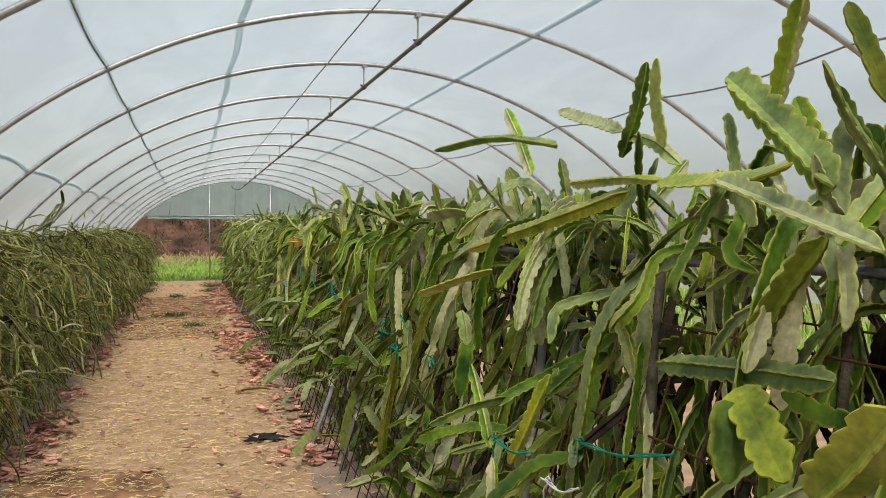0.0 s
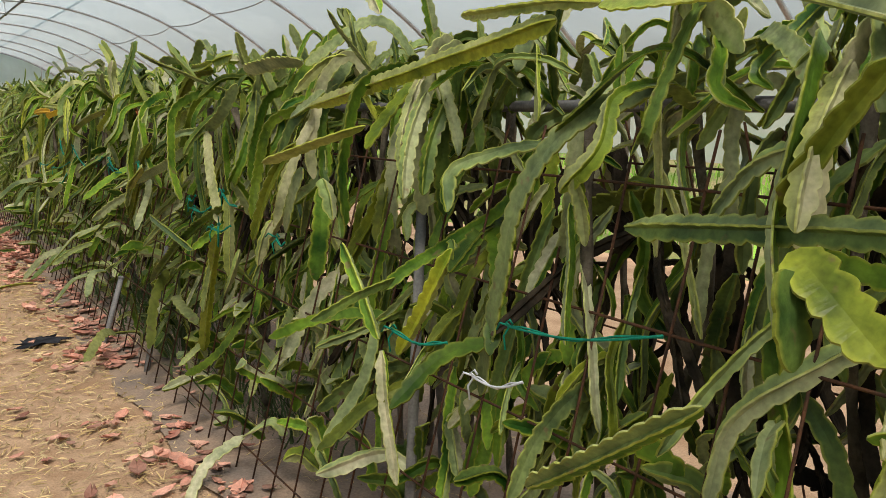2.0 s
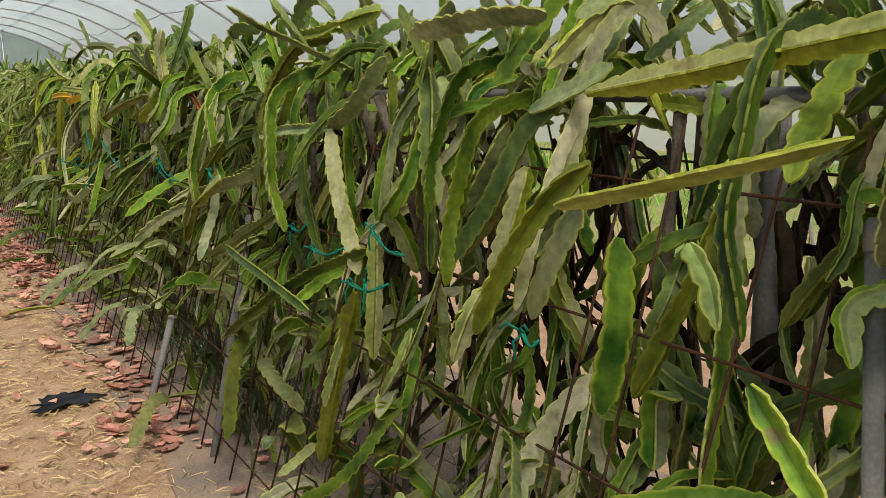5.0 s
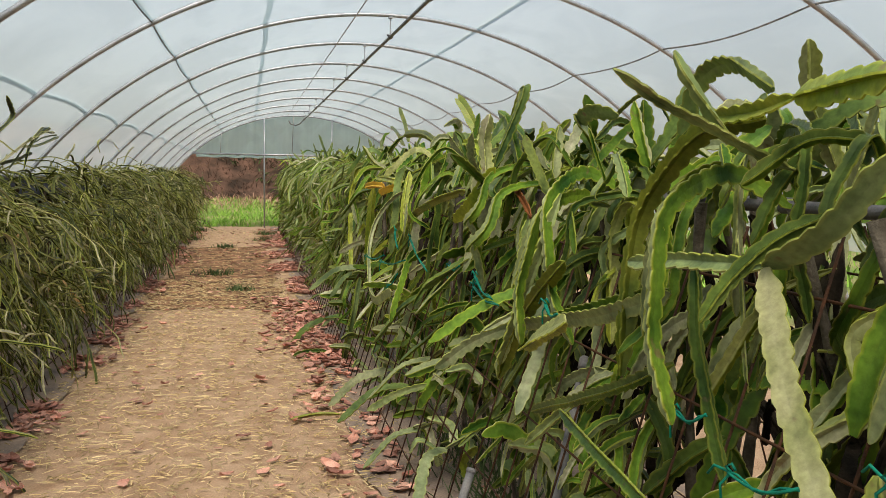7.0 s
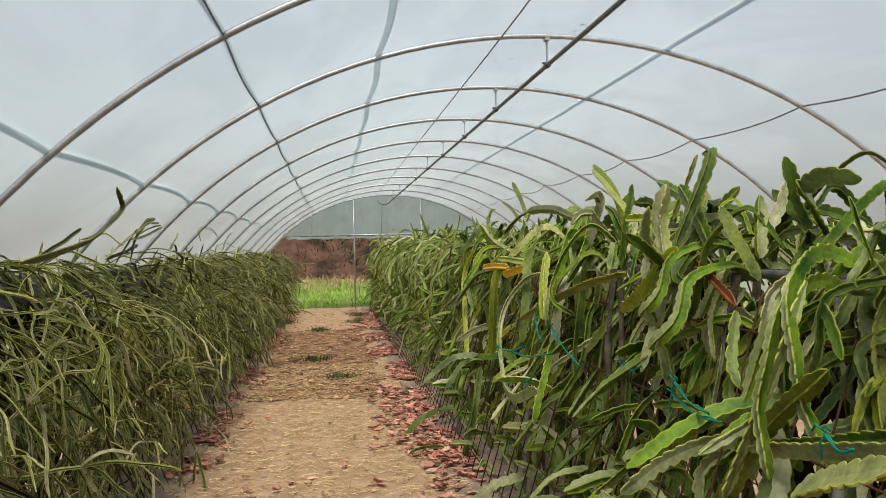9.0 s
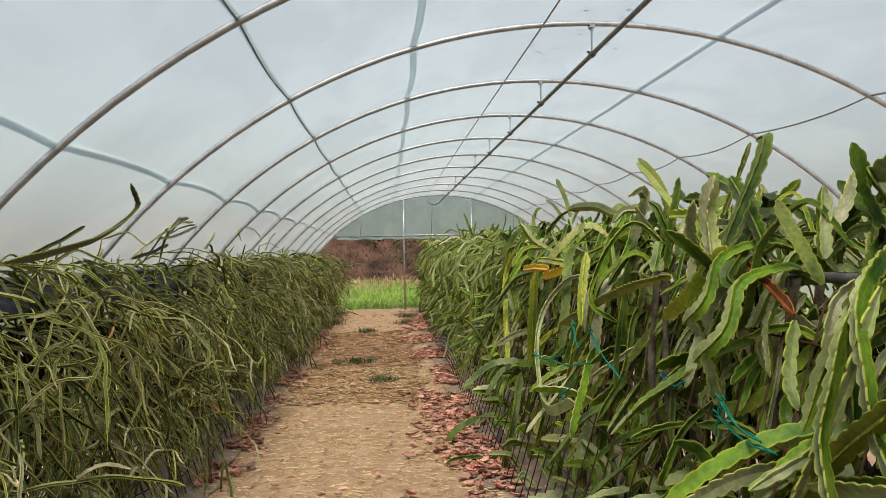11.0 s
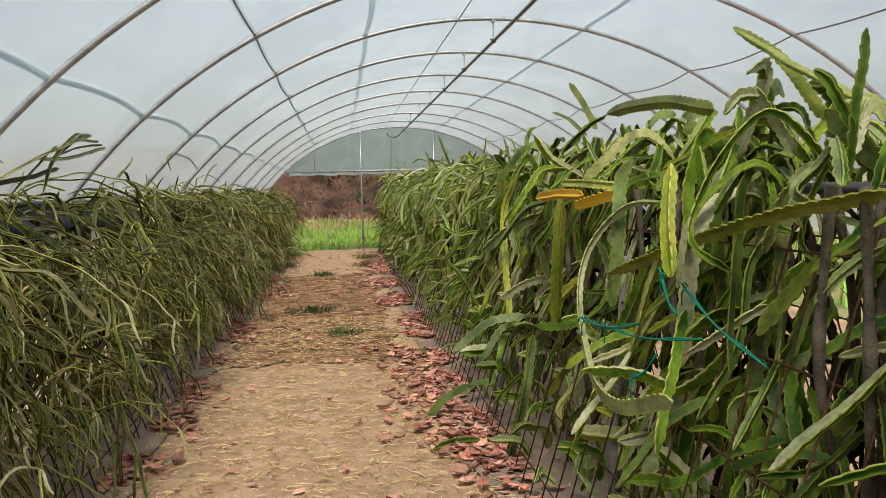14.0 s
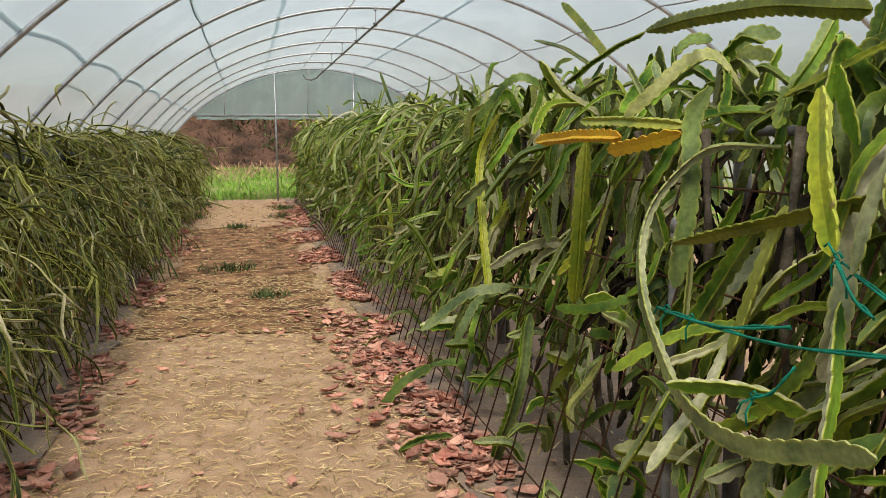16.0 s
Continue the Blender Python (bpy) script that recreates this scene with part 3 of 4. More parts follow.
def thin_library():
    """Wiry, kinked stems: drooping outwards, hanging, sprawling sideways, upright tips."""
    lib = {"droop": [], "hang": [], "sprawl": [], "spike": []}

    def bent(start, way, length, sag, kinks):
        p, d, pts = Vector(start), Vector(way).normalized(), [tuple(start)]
        for _ in range(kinks):
            d = (d + Vector((rv.gauss(0, 0.24), rv.gauss(0, 0.3), rv.gauss(0, 0.2) - sag))).normalized()
            p = p + d * length / kinks
            pts.append(tuple(p))
        return pts

    def make(kind, ctrl, forks):
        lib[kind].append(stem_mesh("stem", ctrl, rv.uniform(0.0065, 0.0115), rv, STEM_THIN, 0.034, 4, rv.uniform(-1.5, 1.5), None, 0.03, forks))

    for _ in range(22):
        make("droop", bent((0, 0, 0), (1, rv.gauss(0.25, 0.5), rv.uniform(-0.3, 0.35)), rv.uniform(0.45, 0.95), rv.uniform(0.18, 0.36), 5), rv.choice((1, 1, 2, 3)))
    for _ in range(18):
        make("hang", bent((0, 0, 0), (0.45, rv.gauss(0.1, 0.35), -1), rv.uniform(0.35, 0.75), 0.08, 4), rv.choice((0, 1, 2, 2)))
    for _ in range(16):
        make("sprawl", bent((0, 0, 0), (rv.uniform(0.1, 0.6), rv.choice((-1, 1, 1)), rv.uniform(-0.4, 0.15)), rv.uniform(0.4, 0.85), rv.uniform(0.02, 0.2), 5), rv.choice((1, 2, 3)))
    for _ in range(12):
        make("spike", bent((0, 0, 0), (rv.gauss(0.1, 0.3), rv.gauss(0, 0.45), 1), rv.uniform(0.14, 0.34), -0.05, 3), rv.choice((0, 0, 1)))
    return lib


THIN = thin_library()


def place(ob, lib, kind, x, y, z, turn, tilt=0.0, size=1.0, lean=0.0):
    me = rv.choice(lib[kind])
    return part("stem", me, ob, "", pose(x, y, z, lean, tilt, turn) @ Matrix.Scale(size, 4))


trunk_wide = [mesh_of("trunk", *tube(curve_points([(0, 0, -0.02), (0.05 * rv.uniform(-1, 1), 0.06 * rv.uniform(-1, 1), 0.5), (0.08 * rv.uniform(-1, 1), 0.1 * rv.uniform(-1, 1), 1.0), (0, 0.05, 1.5)], 14)[0], [0.014 + 0.004 * math.sin(i * 2.1) for i in range(14)], 7), WOOD) for _ in range(5)]


def cactus_right(y):
    near = y < 5.5
    back = 0.12 if y < 2.5 else 0.0
    lib = WIDE if y < 3.5 else MID
    ob = thing("dragon_fruit_plant", "dragon fruit cactus with broad drooping scalloped green stems over the trellis" if near else "dragon fruit cactus with a dense curtain of narrow green hanging stems",
               "cactus plant", (1.75, y, 0), "cactus row by the path")
    PLANTS["right"].append(ob)
    for _ in range(4):
        part("trunk", rv.choice(trunk_wide), ob, "grey woody trunk", pose(rv.uniform(-0.3, 0.3), rv.uniform(-0.35, 0.35), 0, 0, 0, rv.uniform(0, 360)))
    dense = 1.0 if near else 1.2
    # dead stems, with extra ones added to darken the gaps inside the row
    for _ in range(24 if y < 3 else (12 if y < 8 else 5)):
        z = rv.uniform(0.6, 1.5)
        place(ob, DEAD_SHADE, "hang", rv.uniform(-0.14, 0.25), rv.uniform(-0.4, 0.4), z, rv.uniform(0, 360), rv.gauss(0, 8), rv.uniform(0.7, 1.2) * min(1.0, 0.3 + 0.6 * z), rv.gauss(0, 16))["label"] = "dead brown inner stem, near black to deepen the shade inside the row"
    for _ in range(int(15 * dense)):
        place(ob, lib, "arch", rv.uniform(-0.24, 0.05) + back, rv.uniform(-0.4, 0.4), rv.uniform(1.36, 1.60), rv.gauss(0, 45), rv.uniform(-14, 14), rv.uniform(0.75, 1.1))
    for _ in range(4 if y < 8 else 2):
        place(ob, lib, "arch", rv.uniform(0, 0.25), rv.uniform(-0.4, 0.4), rv.uniform(1.38, 1.58), 180 + rv.gauss(0, 28), rv.uniform(-10, 10), rv.uniform(0.75, 1.1))
    for _ in range(int((34 if y < 3 else 21) * dense)):
        z = rv.uniform(0.6, 1.48)
        place(ob, lib, "hang", -0.55 + 0.38 * z / 1.45 - rv.uniform(0.0, 0.10) + 0.04 + back, rv.uniform(-0.4, 0.4), z, rv.gauss(0, 45), rv.uniform(-8, 20), rv.uniform(0.8, 1.2) * min(1.0, 0.3 + z * 0.6), rv.gauss(13, 22))
    for _ in range(3):
        z = rv.uniform(0.8, 1.45)
        place(ob, lib, "hang", 0.5 - 0.25 * z, rv.uniform(-0.4, 0.4), z, 180 + rv.gauss(0, 30), 0, rv.uniform(0.55, 0.85), rv.gauss(0, 10))
    for _ in range(11):
        place(ob, lib, "spike", rv.uniform(-0.35, 0.35), rv.uniform(-0.4, 0.4), rv.uniform(1.45, 1.6), rv.uniform(0, 360), rv.gauss(0, 22), rv.uniform(0.6, 1.05), rv.gauss(0, 22))
    for _ in range(9):
        place(ob, lib, "out", rv.uniform(-0.22, 0.3) + back, rv.uniform(-0.4, 0.4), rv.uniform(1.4, 1.65), rv.uniform(-110, 110), rv.uniform(-12, 18), rv.uniform(0.55, 0.9))
    for _ in range(15 if y < 6 else 5):
        z = rv.uniform(0.02, 0.75)
        place(ob, lib, "short", -0.5 + 0.3 * z + rv.uniform(-0.03, 0.12), rv.uniform(-0.4, 0.4), z, rv.gauss(0, 60), rv.uniform(-30, 30), rv.uniform(0.8, 1.3), rv.gauss(0, 20))


y = -8.4
while y < 19.6:
    cactus_right(y)
    y += 0.72


def cactus_left(y):
    ob = thing("dragon_fruit_plant", "thin-stemmed cactus with a tangled dark olive curtain of hanging stems", "cactus plant", (-1.65, y, 0), "cactus row by the tunnel side")
    PLANTS["left"].append(ob)
    # dead stems behind the curtain; their number and near-black colour deepen its shade
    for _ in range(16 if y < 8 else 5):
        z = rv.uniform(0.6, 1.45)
        place(ob, DEAD_SHADE, "hang", rv.uniform(-0.1, 0.36), rv.uniform(-0.4, 0.4), z, rv.uniform(0, 360), rv.gauss(0, 12), rv.uniform(0.9, 1.4) * min(1.0, 0.3 + 0.6 * z), rv.gauss(-14, 16))["label"] = "dead brown inner stem, near black to deepen the shade inside the row"
    for _ in range(3):
        part("trunk", rv.choice(trunk_wide), ob, "grey woody trunk", pose(rv.uniform(-0.25, 0.25), rv.uniform(-0.35, 0.35), 0, 0, 0, rv.uniform(0, 360)))
    for _ in range(2 if y < 10 else 0):
        z = rv.uniform(0.45, 1.25)
        place(ob, DRIED, "hang", 0.72 - 0.2 * z, rv.uniform(-0.4, 0.4), z, rv.uniform(0, 360), 0, rv.uniform(0.4, 0.9), rv.gauss(-10, 15))["label"] = "dried tan stem"
    k = 1.0 if y < 8 else 0.55
    big = 1.0 if y < 8 else 1.25
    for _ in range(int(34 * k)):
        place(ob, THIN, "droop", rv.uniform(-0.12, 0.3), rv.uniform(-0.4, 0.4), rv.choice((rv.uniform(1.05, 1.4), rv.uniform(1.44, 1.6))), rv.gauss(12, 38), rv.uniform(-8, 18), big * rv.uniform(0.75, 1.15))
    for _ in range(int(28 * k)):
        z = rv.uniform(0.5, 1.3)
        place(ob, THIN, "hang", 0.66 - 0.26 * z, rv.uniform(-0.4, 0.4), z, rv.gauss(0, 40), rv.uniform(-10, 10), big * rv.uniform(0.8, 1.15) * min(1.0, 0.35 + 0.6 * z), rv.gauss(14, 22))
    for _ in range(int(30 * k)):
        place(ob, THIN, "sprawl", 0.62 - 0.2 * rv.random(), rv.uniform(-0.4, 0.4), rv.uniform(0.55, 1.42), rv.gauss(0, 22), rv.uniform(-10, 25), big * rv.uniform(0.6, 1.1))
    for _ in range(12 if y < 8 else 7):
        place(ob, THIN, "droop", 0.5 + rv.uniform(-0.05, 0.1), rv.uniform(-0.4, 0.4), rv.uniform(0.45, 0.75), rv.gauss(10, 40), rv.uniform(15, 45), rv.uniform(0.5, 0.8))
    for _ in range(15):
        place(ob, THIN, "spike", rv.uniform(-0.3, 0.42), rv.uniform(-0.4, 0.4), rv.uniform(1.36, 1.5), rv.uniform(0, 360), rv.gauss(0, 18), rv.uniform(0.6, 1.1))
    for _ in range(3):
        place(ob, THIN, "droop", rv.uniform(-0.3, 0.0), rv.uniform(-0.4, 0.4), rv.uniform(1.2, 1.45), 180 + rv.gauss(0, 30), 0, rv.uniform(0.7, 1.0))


y = -2.6
while y < 19.6:
    cactus_left(y)
    y += 0.72

# ---- single stems that stand out of the rows ----


def own_stem(row, mat, wing, points, fine=5):
    """A stem of its own shape, grown on the plant nearest to its first point."""
    plant = min(PLANTS[row], key=lambda o: abs(o.location.y - points[0][1]))
    o = plant.location
    ctrl = [(p[0] - o.x, p[1] - o.y, p[2]) for p in points]
    rng = random.Random(int(abs(points[0][1]) * 1000) + int(points[0][2] * 100))
    return part("stem", stem_mesh("stem", ctrl, wing, rng, mat, 0.045 if wing > 0.02 else 0.04, fine, rng.uniform(-0.4, 0.4)), plant)


def hero(mat, wing, *points):
    ob = own_stem("right", mat, wing, points)
    if mat is STEM_YELLOW:
        ob["label"] = "yellowed orange stem"
    if mat is STEM_BROWN:
        ob["label"] = "withered brown stem"


def wild(wing, *points):
    own_stem("left", STEM_THIN, wing, points)


def tie(mat, a, b):
    """A length of twine between two points with a knot and loose ends."""
    A, B = Vector(a), Vector(b)
    ob = thing("plant_tie", "green plastic twine tied round the cactus stems" if mat is TWINE else "white plastic tie round the cactus stems", "twine", A, "plant ties")
    d = B - A
    pts = [d * (i / 8) + Vector((-0.006, 0, -0.02 * math.sin(math.pi * i / 8))) for i in range(9)]
    part("strand", mesh_of("strand", *joined(tube(pts, 0.003, 6), tube([p + Vector((0.004, 0.003, 0.006 * math.sin(i * 1.3))) for i, p in enumerate(pts)], 0.0025, 6)), mat), ob)
    e = d.normalized()
    knot = [tube([(0, 0, 0), (-0.008, 0.004, 0.01), (0, 0, 0.016), (0.006, -0.004, 0.004)], 0.003, 6), tube([(0, 0, 0), tuple(e * -0.02 + Vector((-0.004, 0, -0.025))), tuple(e * -0.012 + Vector((-0.006, 0, -0.06)))], 0.0028, 5),
            tube([(0, 0, 0), tuple(e * -0.035 + Vector((-0.004, 0, 0.008))), tuple(e * -0.05 + Vector((-0.004, 0, -0.01)))], 0.0028, 5)]
    part("knot", mesh_of("knot", *joined(*knot), mat), ob)


hero(STEM, 0.036, (1.52, -6.06, 1.55), (1.44, -5.84, 1.46), (1.38, -5.72, 1.29), (1.36, -5.65, 1.06), (1.36, -5.55, 0.73))
hero(STEM, 0.030, (1.34, -6.12, 1.26), (1.33, -6.49, 1.30), (1.33, -6.75, 1.32))
hero(STEM, 0.030, (1.35, -4.53, 1.51), (1.40, -5.24, 1.62), (1.45, -5.77, 1.71))
hero(STEM, 0.030, (1.50, -3.52, 2.03), (1.52, -4.37, 2.01), (1.55, -5.02, 1.92))
hero(STEM_LIME, 0.034, (1.45, -5.37, 1.75), (1.45, -5.69, 1.75), (1.47, -5.90, 1.74))
hero(STEM_LIME, 0.034, (1.47, -5.90, 1.73), (1.47, -6.23, 1.72), (1.47, -6.45, 1.74))
hero(STEM, 0.050, (1.42, -6.29, 1.95), (1.42, -6.47, 1.82), (1.42, -6.64, 1.68))
hero(STEM, 0.028, (1.60, -5.44, 1.84), (1.60, -5.54, 1.98), (1.60, -5.60, 2.13))
hero(STEM_LIME, 0.028, (1.60, -5.71, 1.85), (1.60, -5.66, 2.00), (1.60, -5.66, 2.13))
hero(STEM, 0.030, (1.60, -6.21, 1.87), (1.58, -6.30, 2.01), (1.55, -6.39, 2.13))
hero(STEM_LIME, 0.034, (1.50, -6.69, 1.84), (1.50, -6.64, 1.95), (1.50, -6.58, 2.06))
hero(STEM, 0.036, (1.28, -6.46, 1.70), (1.28, -6.69, 1.63), (1.28, -6.91, 1.56))
hero(STEM_LIME, 0.034, (1.40, -6.64, 1.58), (1.36, -6.57, 1.47), (1.34, -6.48, 1.32))
hero(STEM, 0.026, (1.62, -4.89, 2.07), (1.62, -5.19, 1.99), (1.62, -5.41, 1.93))
hero(STEM, 0.026, (1.62, -5.42, 1.92), (1.62, -5.62, 1.87), (1.62, -5.77, 1.79))
hero(STEM, 0.036, (1.20, -5.06, 1.10), (1.20, -5.16, 0.99), (1.20, -5.27, 0.85))
hero(STEM, 0.045, (1.22, -6.59, 1.26), (1.20, -6.61, 1.18), (1.20, -6.62, 1.11))
hero(STEM, 0.045, (1.26, -6.57, 1.28), (1.24, -6.67, 1.21), (1.22, -6.76, 1.15))
hero(STEM_LIME, 0.050, (1.15, -7.08, 1.34), (1.15, -7.00, 1.25), (1.15, -6.91, 1.17))
hero(STEM, 0.030, (1.65, -4.21, 2.17), (1.65, -4.39, 2.00), (1.65, -4.53, 1.84))
hero(STEM, 0.034, (1.70, -5.89, 1.93), (1.68, -5.95, 1.80), (1.66, -6.00, 1.69))
hero(STEM, 0.036, (1.60, -6.30, 1.91), (1.60, -6.36, 1.81), (1.58, -6.48, 1.73))
hero(STEM, 0.034, (1.18, -5.99, 0.68), (1.18, -6.27, 0.87), (1.20, -6.45, 1.00))
hero(STEM_LIME, 0.026, (1.28, -5.24, 0.78), (1.30, -5.38, 0.97), (1.33, -5.47, 1.13))
hero(STEM, 0.026, (1.20, -5.29, 0.82), (1.20, -5.30, 0.65), (1.20, -5.35, 0.43))
hero(STEM, 0.028, (1.20, -2.59, 0.56), (1.23, -3.19, 0.87), (1.28, -3.72, 1.08))
hero(STEM, 0.036, (1.28, -4.16, 0.96), (1.31, -4.31, 1.12), (1.36, -4.39, 1.27))
hero(STEM, 0.036, (1.38, -3.81, 1.66), (1.40, -4.09, 1.68), (1.42, -4.32, 1.68))
hero(STEM, 0.030, (1.34, -3.35, 1.40), (1.32, -3.13, 1.39), (1.30, -2.85, 1.36))
hero(STEM, 0.030, (1.34, -3.35, 1.40), (1.37, -3.47, 1.47), (1.42, -3.58, 1.61))
hero(STEM, 0.030, (1.34, -3.35, 1.40), (1.30, -3.49, 1.20), (1.27, -3.67, 1.00))
hero(STEM, 0.028, (1.40, -3.54, 1.13), (1.42, -3.58, 1.32), (1.46, -3.73, 1.54))
hero(STEM, 0.026, (1.26, -2.08, 1.07), (1.30, -2.67, 1.20), (1.34, -2.99, 1.30))
hero(STEM, 0.030, (1.22, -2.62, 0.93), (1.20, -3.09, 0.90), (1.20, -3.46, 0.86))
hero(STEM, 0.034, (1.34, -4.64, 1.24), (1.30, -4.68, 1.10), (1.28, -4.67, 0.91))
hero(STEM, 0.028, (1.30, -3.72, 1.13), (1.29, -3.73, 0.96), (1.28, -3.72, 0.76))
hero(STEM_LIME, 0.028, (1.24, -3.70, 0.96), (1.22, -3.59, 0.68), (1.20, -3.50, 0.38))
hero(STEM, 0.030, (1.20, -4.94, 1.29), (1.20, -4.98, 1.24), (1.20, -5.00, 1.17))
hero(STEM_LIME, 0.030, (1.30, -2.82, 1.07), (1.35, -2.79, 1.45), (1.40, -2.98, 1.66), (1.45, -3.16, 1.69))
hero(STEM_LIME, 0.028, (1.25, -1.93, 0.86), (1.28, -2.08, 1.09), (1.32, -2.35, 1.31))
hero(STEM_LIME, 0.032, (1.40, -3.00, 1.70), (1.40, -3.18, 1.70), (1.40, -3.33, 1.72))
hero(STEM_LIME, 0.034, (1.40, -3.33, 1.72), (1.40, -3.46, 1.73), (1.40, -3.60, 1.74))
hero(STEM, 0.028, (1.50, -2.70, 1.68), (1.50, -2.80, 1.81), (1.48, -2.97, 1.83), (1.45, -3.18, 1.75))
hero(STEM_BROWN, 0.030, (1.50, -1.22, 1.54), (1.48, -1.44, 1.47), (1.46, -1.62, 1.41))
hero(STEM, 0.034, (1.36, -2.20, 1.51), (1.30, -2.16, 1.29), (1.24, -1.97, 0.91))
hero(STEM, 0.034, (1.15, -2.50, 1.08), (1.15, -2.66, 1.15), (1.15, -2.82, 1.21))
hero(STEM_LIME, 0.024, (1.66, 0.50, 2.04), (1.66, 0.20, 1.90), (1.63, -0.24, 1.73))
hero(STEM, 0.028, (1.63, -0.55, 1.89), (1.63, -0.86, 1.79), (1.61, -1.22, 1.65))
hero(STEM_LIME, 0.026, (1.31, 0.90, 1.17), (1.37, -0.11, 1.40), (1.43, -0.67, 1.49))
hero(STEM_LIME, 0.028, (1.31, -0.96, 1.35), (1.35, -1.13, 1.45), (1.41, -1.28, 1.60))
hero(STEM, 0.026, (1.41, -1.27, 1.60), (1.51, -1.34, 1.90), (1.51, -1.29, 1.93))
hero(STEM, 0.030, (1.42, -1.70, 1.40), (1.40, -1.71, 1.25), (1.40, -1.75, 1.17))
hero(STEM, 0.030, (1.51, -1.07, 1.83), (1.51, -1.19, 1.74), (1.49, -1.39, 1.59))
hero(STEM, 0.026, (1.56, -0.88, 1.71), (1.56, -1.04, 1.85), (1.56, -1.12, 1.94))
hero(STEM_LIME, 0.022, (1.71, 0.64, 2.08), (1.71, 0.31, 1.92), (1.67, -0.03, 1.69))
hero(STEM, 0.028, (1.51, 0.69, 1.45), (1.36, 0.82, 1.44), (1.23, 0.88, 1.28), (1.16, 0.80, 1.09), (1.13, 0.56, 0.88), (1.13, 0.28, 0.81), (1.16, -0.14, 0.92))
hero(STEM_YELLOW, 0.028, (1.31, 2.13, 1.46), (1.31, 1.69, 1.48), (1.34, 1.34, 1.48))
hero(STEM_LIME, 0.028, (1.34, 1.69, 1.54), (1.37, 1.30, 1.53), (1.43, 1.06, 1.51))
hero(STEM_YELLOW, 0.026, (1.31, 1.37, 1.43), (1.34, 1.15, 1.46), (1.39, 1.02, 1.49))
hero(STEM_LIME, 0.030, (1.29, 1.52, 1.46), (1.26, 1.49, 1.21), (1.25, 1.51, 0.88))
hero(STEM_LIME, 0.024, (1.35, 2.81, 1.60), (1.29, 2.95, 1.38), (1.27, 2.84, 1.07), (1.26, 2.69, 0.72))
hero(STEM, 0.030, (1.51, 2.31, 1.71), (1.51, 1.86, 1.81), (1.51, 1.53, 1.85))
hero(STEM, 0.030, (1.51, 1.51, 1.85), (1.51, 1.15, 1.85), (1.51, 0.72, 1.82), (1.51, 0.37, 1.76))
hero(STEM_LIME, 0.034, (1.33, 0.29, 1.58), (1.29, 0.22, 1.40), (1.27, 0.15, 1.23))
hero(STEM_LIME, 0.030, (1.37, 0.45, 1.31), (1.31, 0.46, 1.15), (1.27, 0.52, 0.93))
hero(STEM, 0.030, (1.37, 0.52, 1.30), (1.35, 0.69, 1.10), (1.31, 0.82, 0.89))
hero(STEM, 0.032, (1.41, 0.89, 1.62), (1.37, 0.92, 1.52), (1.35, 0.88, 1.30), (1.33, 0.92, 1.03))
hero(STEM, 0.030, (1.15, 2.23, -0.00), (1.20, 2.02, 0.40), (1.26, 2.04, 0.74))
hero(STEM, 0.030, (1.16, 0.91, 0.48), (1.18, 0.77, 0.66), (1.21, 0.71, 0.79))
hero(STEM_LIME, 0.022, (1.71, 2.90, 2.16), (1.71, 2.59, 2.00), (1.69, 2.27, 1.83))
hero(STEM_LIME, 0.022, (1.71, 3.32, 2.02), (1.69, 2.83, 1.93), (1.67, 2.41, 1.81))
hero(STEM_LIME, 0.031, (1.22, -4.69, 1.39), (1.20, -4.61, 1.33), (1.17, -4.54, 1.22), (1.14, -4.45, 1.04))
hero(STEM, 0.028, (1.28, -4.60, 1.30), (1.26, -4.55, 1.20), (1.25, -4.49, 1.06))
hero(STEM, 0.027, (1.42, -4.18, 1.44), (1.38, -4.15, 1.34), (1.35, -4.09, 1.21))
hero(STEM, 0.028, (1.40, -4.42, 1.51), (1.36, -4.32, 1.43), (1.33, -4.23, 1.27), (1.31, -4.10, 1.11))
hero(STEM, 0.022, (1.44, -3.75, 1.53), (1.40, -3.68, 1.42), (1.38, -3.65, 1.29), (1.37, -3.61, 1.14))
hero(STEM, 0.022, (1.42, -3.87, 1.35), (1.40, -3.85, 1.21), (1.38, -3.87, 1.03))
hero(STEM, 0.023, (1.46, -3.82, 1.55), (1.45, -3.84, 1.47), (1.44, -3.83, 1.39))
hero(STEM, 0.020, (1.40, -2.98, 1.37), (1.36, -3.09, 1.18), (1.34, -3.25, 0.94))
hero(STEM, 0.022, (1.36, -2.94, 1.30), (1.33, -2.53, 1.19), (1.30, -1.92, 1.03))
hero(STEM, 0.027, (1.36, -4.33, 1.35), (1.34, -4.30, 1.23), (1.32, -4.25, 1.09))
hero(STEM, 0.023, (1.26, -3.65, 0.94), (1.22, -3.62, 0.77), (1.20, -3.55, 0.58))
hero(STEM, 0.023, (1.22, -4.05, 0.94), (1.20, -4.02, 0.85), (1.18, -3.95, 0.74))
hero(STEM, 0.025, (1.28, -4.28, 1.08), (1.25, -4.26, 1.01), (1.23, -4.22, 0.90))
hero(STEM, 0.020, (1.45, -3.56, 1.57), (1.44, -3.58, 1.49), (1.43, -3.58, 1.42))
hero(STEM, 0.027, (1.50, -4.11, 1.59), (1.50, -4.23, 1.56), (1.50, -4.33, 1.61), (1.52, -4.38, 1.67))
hero(STEM, 0.028, (1.40, -4.55, 1.56), (1.38, -4.48, 1.52), (1.35, -4.35, 1.47))
hero(STEM, 0.020, (1.34, -3.01, 1.14), (1.30, -2.74, 1.01), (1.27, -2.23, 0.82))
